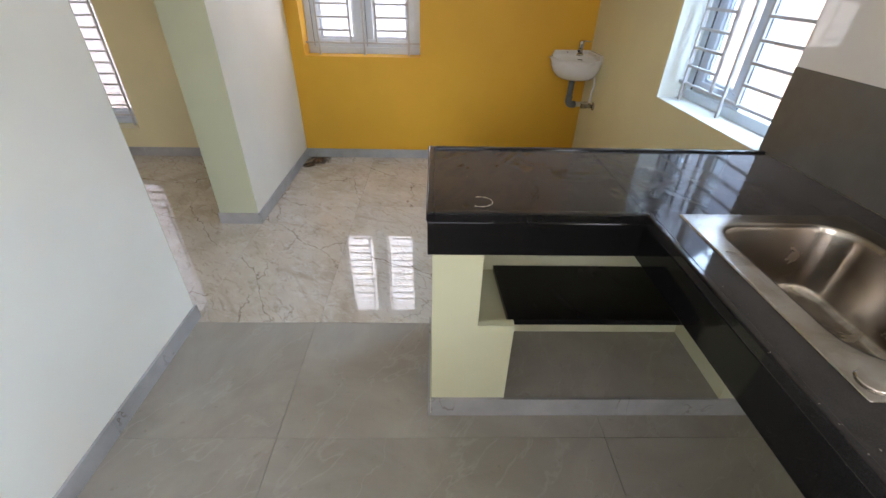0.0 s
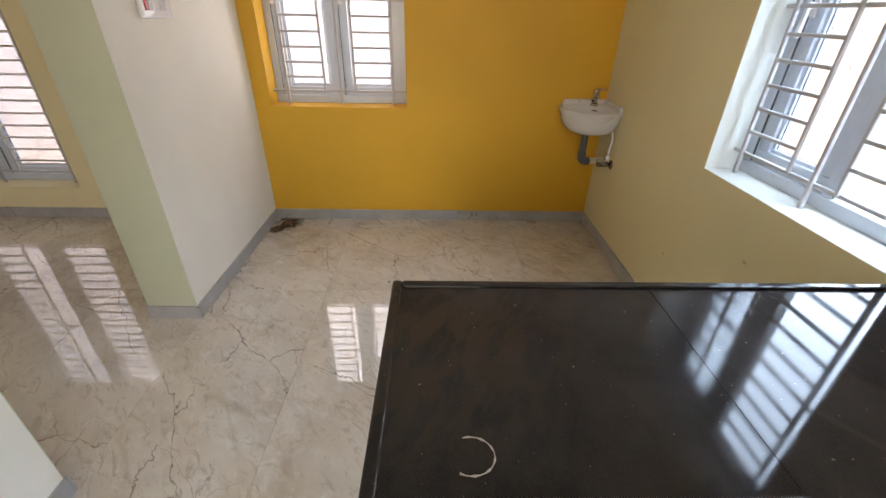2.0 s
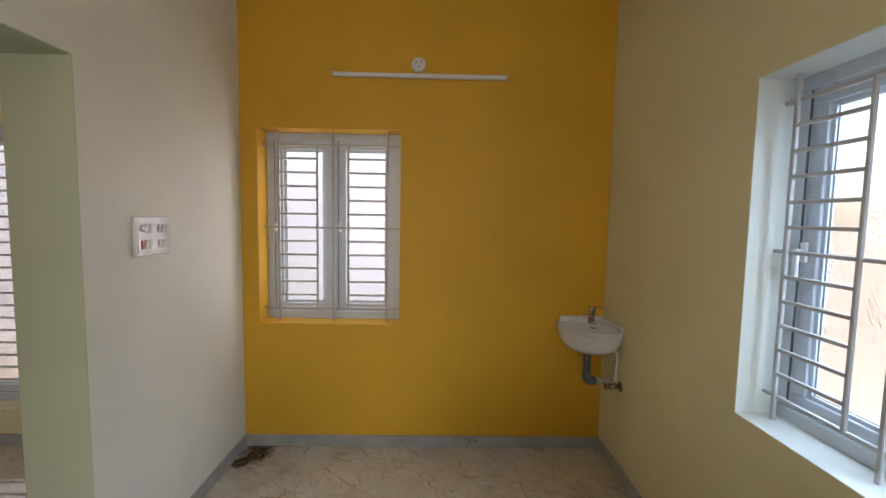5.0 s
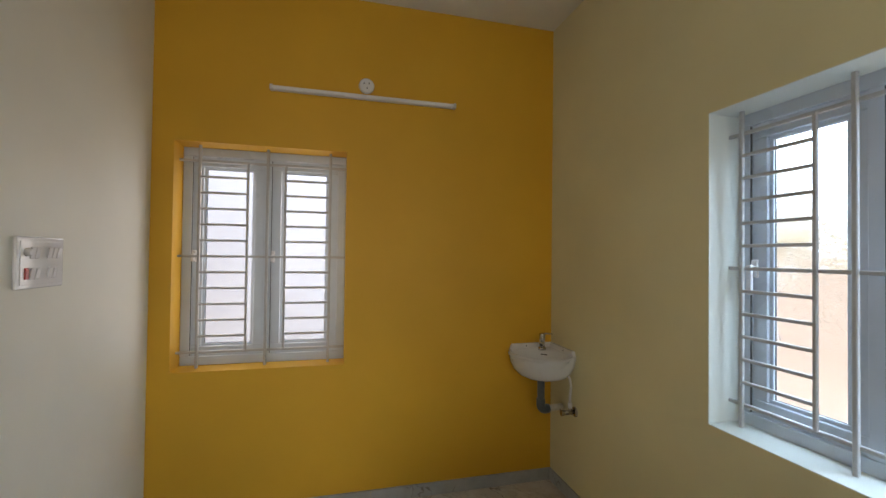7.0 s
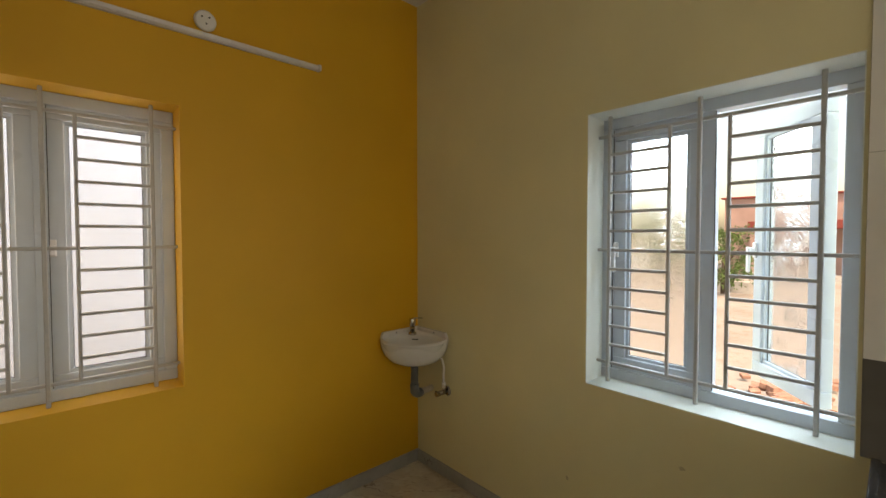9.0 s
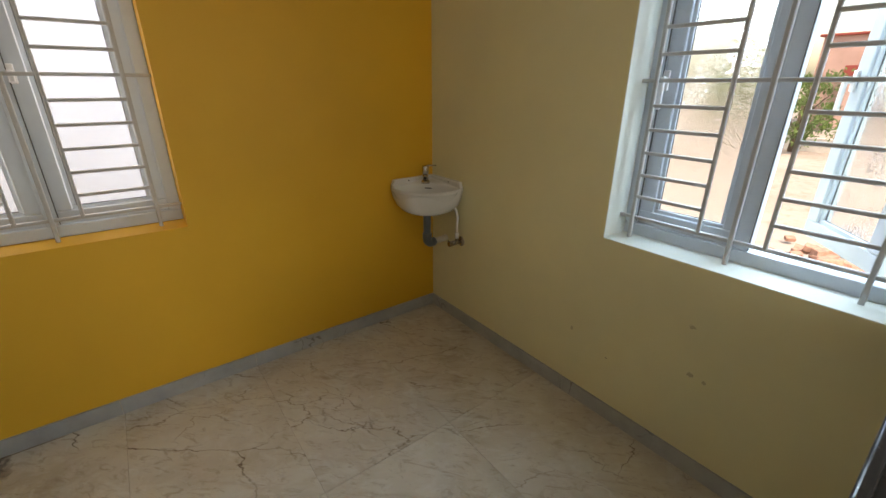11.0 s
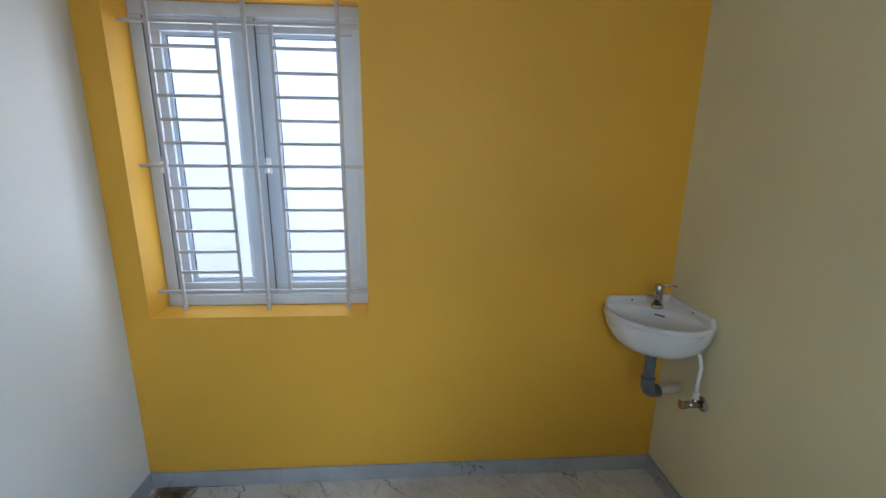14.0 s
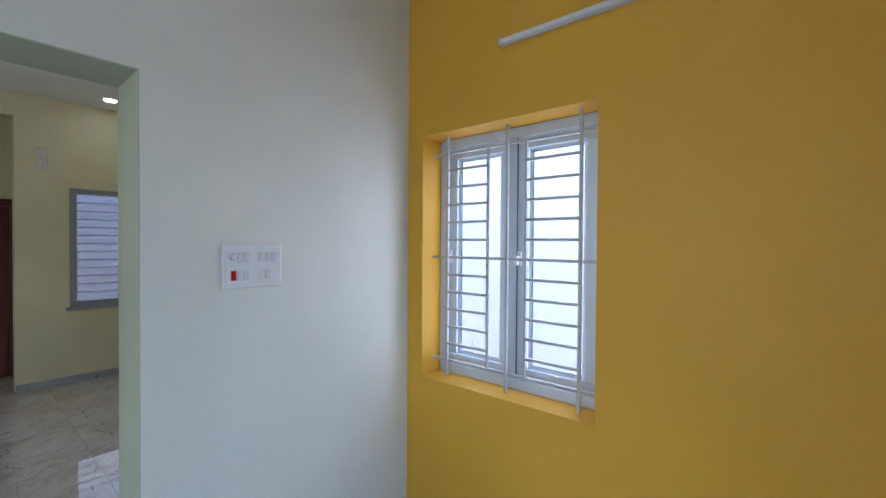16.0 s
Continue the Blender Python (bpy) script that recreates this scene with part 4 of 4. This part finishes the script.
door = thing("door_1", "closed dark red-brown wooden door at the end of the passage", "door", kind="structure")
dx = FARX - 0.8
part("door_frame", boxes((dx, dx + 0.06, 1.55, 1.63, 0, 1.98), (dx, dx + 0.06, 2.51, 2.59, 0, 1.98), (dx, dx + 0.06, 1.63, 2.51, 1.90, 1.98), bevel=0.004), REDWOOD, door)
part("leaf", boxes((dx, dx + 0.04, 1.632, 2.508, 0.008, 1.898)), REDWOOD, door)
for y0, y1 in ((1.73, 2.03), (2.11, 2.41)):
    for z0, z1 in ((0.2, 0.85), (1.0, 1.75)):
        part("panel", boxes((dx + 0.04, dx + 0.05, y0, y1, z0, z1), bevel=0.006), REDWOOD, door)

# ---------- dirt in the corner of the dining space ----------
tagged(part("dirt_patch", boxes((-1.0915, -0.76, 3.36, 3.6605, 0.0005, 0.0015)), SOFT_A), "dark brown dirt and debris swept into the floor corner", "stain")
tagged(part("dirt_patch", boxes((-1.0915, -0.93, 3.34, 3.60, 0.0018, 0.0022)), SOFT_B), "dark brown dirt streak along the skirting", "stain")
for k, (x, y, l, w, turn) in enumerate(((-0.56, 0.83, 0.15, 0.003, 82), (0.50, 0.925, 0.05, 0.003, -50), (-0.46, 1.526, 0.10, 0.006, -16), (-0.18, 1.36, 0.07, 0.003, -40))):
    smear("floor_scratch", "thin pale scratch on the grey floor tiles", x, y, 0.0, l, w, turn, CHALK, 30 + k, 24, 0.0004)
rnd = random.Random(4)


def scrap(length, width, seed, material):
    """A curled, torn scrap of leaf or paper."""
    r = random.Random(seed)
    n, bm = 7, bmesh.new()
    rows = []
    for k in range(n + 1):
        u = k / n
        half = width * 0.5 * math.sin(math.pi * min(0.97, max(0.06, u))) * r.uniform(0.7, 1.1)
        lift = 0.10 * length * (u - 0.5) ** 2
        rows.append([bm.verts.new((length * (u - 0.5), side * half, lift + 0.10 * width * abs(side) + 0.0008 * top)) for top in (0, 1) for side in (-1, 0, 1)])
    for p, q in zip(rows, rows[1:]):
        for i, j in ((0, 1), (1, 2), (2, 5), (5, 4), (4, 3), (3, 0)):
            bm.faces.new((p[i], p[j], q[j], q[i]))
    for e in (rows[0], rows[-1]):
        bm.faces.new((e[0], e[1], e[4], e[3]))
        bm.faces.new((e[1], e[2], e[5], e[4]))
    bmesh.ops.recalc_face_normals(bm, faces=bm.faces)
    return part("debris_flake", bm, material)


for k, (x, y, l, w, turn, mat) in enumerate(((-1.052, 3.545, 0.125, 0.034, 68, FLAKE), (-1.005, 3.600, 0.075, 0.026, 15, DUST), (-0.960, 3.630, 0.090, 0.016, 4, DUST), (-1.030, 3.480, 0.060, 0.020, 100, DUST), (-0.945, 3.570, 0.045, 0.018, -35, DUST))):
    fl = scrap(l, w, k, mat)
    fl.matrix_basis = pose(x, y, 0.003, 0, 0, turn)
    tagged(fl, "curled brown scrap of dry leaf in the dirty floor corner", "debris", "debris flakes")
for k in range(16):
    fl = scrap(rnd.uniform(0.008, 0.022), rnd.uniform(0.005, 0.010), 50 + k, rnd.choice((DUST, DUST, FLAKE, CHALK)) if k > 4 else DUST)
    fl.matrix_basis = pose(-1.06 + 0.17 * rnd.random(), 3.47 + 0.17 * rnd.random(), 0.0025, 0, rnd.uniform(-8, 8), rnd.uniform(0, 180))
    tagged(fl, "small crumb of debris in the dirty floor corner", "debris", "debris flakes")
smear("dirt_line", "thin dark line of dirt along the skirting foot", -0.86, 3.656, 0.0, 0.34, 0.006, 0, DUST, 71)

# scuffs on the cream wall
for y, z, w, h, k in ((2.55, 0.36, 0.016, 0.024, 1), (2.06, 0.61, 0.024, 0.018, 2), (2.03, 0.42, 0.026, 0.022, 3), (1.98, 0.415, 0.018, 0.018, 4), (2.36, 0.30, 0.012, 0.012, 5)):
    rnd = random.Random(k)
    bm = bmesh.new()
    bm.faces.new([bm.verts.new((XE - 0.0006, y + w * math.cos(a) * rnd.uniform(0.3, 0.6), z + h * math.sin(a) * rnd.uniform(0.3, 0.6))) for a in (radians(q * 24) for q in range(15))])
    tagged(part("wall_scuff", bm, SCUFF), "small grey-brown scuff mark on the cream wall", "stain", "scuff marks")

# ---------- outside ----------
# made-up wall that darkens the view behind the hall end pane
tagged(part("neighbour_wall", boxes((-8.3, -8.1, 2.66, 9.0, -0.6, 4.6)), GREYWASH), "tall grey wall added to dim the hall end window's pane", "wall")
# assumed wall behind the frosted north panes; its tone sets how bright they look
neighbour = thing("neighbour_building", "assumed tall side wall behind the house, toned to set pane brightness", "building")
part("wall", boxes((-9.0, 3.4, 6.6, 6.85, -0.6, 4.5)), WHITEWASH, neighbour)
part("coping", boxes((-9.05, 3.45, 6.54, 6.91, 4.5, 4.6), bevel=0.01), CONCRETE, neighbour)
gm = bmesh.new()
n = 40
grid = [[None] * (n + 1) for _ in range(n + 1)]
for i in range(n + 1):
    for j in range(n + 1):
        u, v = i / n * 2 - 1, j / n * 2 - 1
        x, y = 3 + 25 * u + 900 * u ** 5, 25 * v + 900 * v ** 5
        far = min(1.0, math.hypot(x, y) / 8)
        grid[i][j] = gm.verts.new((x, y, -0.42 + 0.10 * far * noise.noise((x * 0.2, y * 0.2, 0)) - 0.06))
for i in range(n):
    for j in range(n):
        gm.faces.new((grid[i][j], grid[i + 1][j], grid[i + 1][j + 1], grid[i][j + 1])).smooth = True
tagged(part("ground", gm, SOIL), "dry sandy building plot with patches of scrub", "ground", kind="structure")

house = thing("neighbour_house", "single-storey peach house with a red porch band across the plot", "house")
part("wall", boxes((26.0, 34.0, -6.0, 7.9, -0.6, 3.5)), PEACH, house)
part("parapet", boxes((25.85, 34.1, -6.1, 8.05, 3.5, 3.60), bevel=0.02), BANDRED, house, "dark red coping")
part("porch_band", boxes((24.6, 26.0, -6.0, 6.6, 1.85, 2.25), bevel=0.02), BANDRED, house, "dark red porch edge")
part("porch_pillar", boxes((24.7, 25.1, 6.1, 6.5, -0.6, 1.85)), PEACH, house)
part("porch_pillar", boxes((24.7, 25.1, 2.0, 2.4, -0.6, 1.85)), PEACH, house)
part("door", boxes((25.95, 26.02, 3.6, 4.6, -0.5, 1.55)), BLACK, house, "dark doorway")
part("step", boxes((24.2, 26.0, 1.5, 6.6, -0.6, -0.28)), CONCRETE, house)

tagged(part("low_wall", boxes((17.0, 17.25, 3.0, 14.0, -0.6, -0.08), bevel=0.02), CONCRETE), "low pale concrete edge across the plot", "wall")


def leafy(name, label, x, y, z, wide, high, count, seed, trunk):
    """A shrub or small tree: tapered stems and many small leaves in clumps."""
    rnd = random.Random(seed)
    tree = thing(name, label, "tree" if trunk else "shrub", at=(x, y, z))
    tm = tube([(0, 0, 0), (0.05, 0.02, high * 0.35), (0.02, 0.06, high * 0.75)], [0.09 * wide / 2, 0.06 * wide / 2, 0.02], 8)
    for k in range(7):
        a = rnd.uniform(0, 6.28)
        q = tube([(0, 0, high * (0.15 + 0.06 * k)), (math.cos(a) * wide * 0.2, math.sin(a) * wide * 0.2, high * (0.4 + 0.05 * k)), (math.cos(a) * wide * 0.4, math.sin(a) * wide * 0.4, high * (0.55 + 0.05 * k))], [0.035, 0.02, 0.008], 6)
        tmp = bpy.data.meshes.new("limb")
        q.to_mesh(tmp)
        q.free()
        tm.from_mesh(tmp)
        bpy.data.meshes.remove(tmp)
    part("trunk", tm, BARK, tree)
    verts, faces = [], []
    clumps = []
    for k in range(34):
        a, r, h = rnd.uniform(0, 6.28), wide * 0.5 * rnd.random() ** 0.5, rnd.uniform(0.25, 0.95)
        r *= 1.0 - 0.55 * max(0, h - 0.55)
        clumps.append((math.cos(a) * r, math.sin(a) * r, high * h, rnd.uniform(0.10, 0.24) * wide * 0.5))
    for k in range(count):
        cx, cy, cz, cr = rnd.choice(clumps)
        p = Vector((cx, cy, cz)) + Vector([rnd.gauss(0, cr * 0.6) for _ in range(3)])
        p.z = max(0.05, p.z)
        q = Euler([rnd.uniform(0, 6.28) for _ in range(3)]).to_matrix()
        s = rnd.uniform(0.04, 0.085)
        i = len(verts)
        verts += [tuple(p + q @ Vector(c)) for c in ((-s, 0, 0), (0, -s * 0.45, s * 0.15), (s, 0, 0), (0, s * 0.45, s * 0.15))]
        faces.append((i, i + 1, i + 2, i + 3))
    me = bpy.data.meshes.new("crown")
    me.from_pydata(verts, [], faces)
    me.materials.append(LEAF)
    crown = new("crown", me)
    crown.parent = tree
    return tree


leafy("shrub", "leafy green shrub on the plot", 16.5, 5.6, -0.5, 2.4, 2.3, 2600, 3, False)
leafy("shrub", "leafy green shrub on the plot", 19.5, 8.6, -0.5, 3.4, 2.6, 2600, 5, False)
leafy("tree", "small green tree beyond the plot", 32.0, 13.5, -0.5, 5.0, 4.5, 3000, 9, True)

rnd = random.Random(12)
brick_mesh = mesh_of("brick", boxes((-0.11, 0.11, -0.05, 0.05, 0, 0.07), bevel=0.006), BRICK)
chip_mesh = mesh_of("brick", boxes((-0.055, 0.055, -0.045, 0.045, 0, 0.05), bevel=0.008), BRICK)
for k in range(46):
    b = new("broken_brick", rnd.choice((brick_mesh, chip_mesh)))
    r = abs(rnd.gauss(0, 0.42))
    a = rnd.uniform(0, 6.28)
    b.matrix_basis = pose(5.85 + r * math.cos(a), 2.45 + r * math.sin(a), -0.475 + max(0, 0.16 - r * 0.35) * rnd.random(), rnd.uniform(-14, 14), rnd.uniform(-14, 14), rnd.uniform(0, 360))
    tagged(b, "broken red brick on a heap outside the window", "brick", "heap of broken bricks")

# ---------- skirting and floor tiles ----------


def skirting(name, p, q, side, height=0.076, thick=0.011, step=0.585):
    """A run of skirting tiles from p to q (plan), standing out to the given side."""
    run = tagged(new(name), "grey tile skirting along the wall foot", "baseboard", kind="structure")
    p, q, s = Vector(p), Vector(q), Vector(side)
    d = q - p
    count = max(1, round(d.length / step))
    for k in range(count):
        a = p + d * (k / count) + d.normalized() * 0.0008
        b = p + d * ((k + 1) / count) - d.normalized() * 0.0008
        c = b + s * thick
        part("skirting_tile", boxes((min(a.x, c.x), max(a.x, c.x), min(a.y, c.y), max(a.y, c.y), 0.0, height), bevel=0.0015), SKIRT, run)
    return run


skirting("baseboard_1", (XW, YN), (XE, YN), (0, -1))
skirting("baseboard_2", (XE, YN - 0.011), (XE, 1.574), (-1, 0))
skirting("baseboard_3", (XW, 2.459), (XW, YN - 0.011), (1, 0))
skirting("baseboard_4", (XW - 0.245, 2.470), (XW, 2.470), (0, -1))
skirting("baseboard_5", (XW + 0.02, KIT_S), (XW + 0.02, 1.568), (1, 0))
skirting("baseboard_6", (XW - 0.225, 1.568), (XW + 0.031, 1.568), (0, 1))
skirting("baseboard_7", (FARX, YN - 0.02), (XW - 0.245, YN - 0.02), (0, -1))
skirting("baseboard_8", (FARX, 2.49), (FARX, YN - 0.031), (1, 0))
skirting("baseboard_9", (XW - 0.245, YN - 0.031), (XW - 0.245, 2.459), (-1, 0))
skirting("baseboard_10", (0.172, 1.50), (XE, 1.50), (0, 1))

TILE_X, TILE_Y, GAP = 0.585, 1.180, 0.0007
tile_cache = {}


def tile(x0, x1, y0, y1, material, name):
    key = (round(x1 - x0, 3), round(y1 - y0, 3), name)
    if key not in tile_cache:
        w, h = x1 - x0, y1 - y0
        tile_cache[key] = mesh_of(name, boxes((GAP, w - GAP, GAP, h - GAP, -0.012, 0.0)), material)
    t = new(name, tile_cache[key])
    t.location, t.parent = (x0, y0, 0), floor


for i in range(-11, 4):
    x0 = 0.078 + TILE_X * i
    x1 = x0 + TILE_X
    for j in range(-3, 2):
        y0 = SPLIT + TILE_Y * j
        y1 = y0 + TILE_Y
        if j < 0 and x0 > XW - 0.6:
            continue
        a, b, c, d = max(x0, FARX - 0.8), min(x1, XE), max(y0, HALL_S), min(y1, YN)
        if b - a > 0.01 and d - c > 0.01:
            tile(a, b, c, d, MARBLE, "marble_floor_tile")
for i in range(-2, 2):
    x0 = -0.52 + 1.17 * i
    for j in range(6):
        y1 = SPLIT - 0.585 * j
        a, b, c, d = max(x0, XW - 0.09), min(x0 + 1.17, XE), max(y1 - 0.585, KIT_S), y1
        if b - a > 0.01 and d - c > 0.01:
            tile(a, b, c, d, KTILE, "grey_floor_tile")
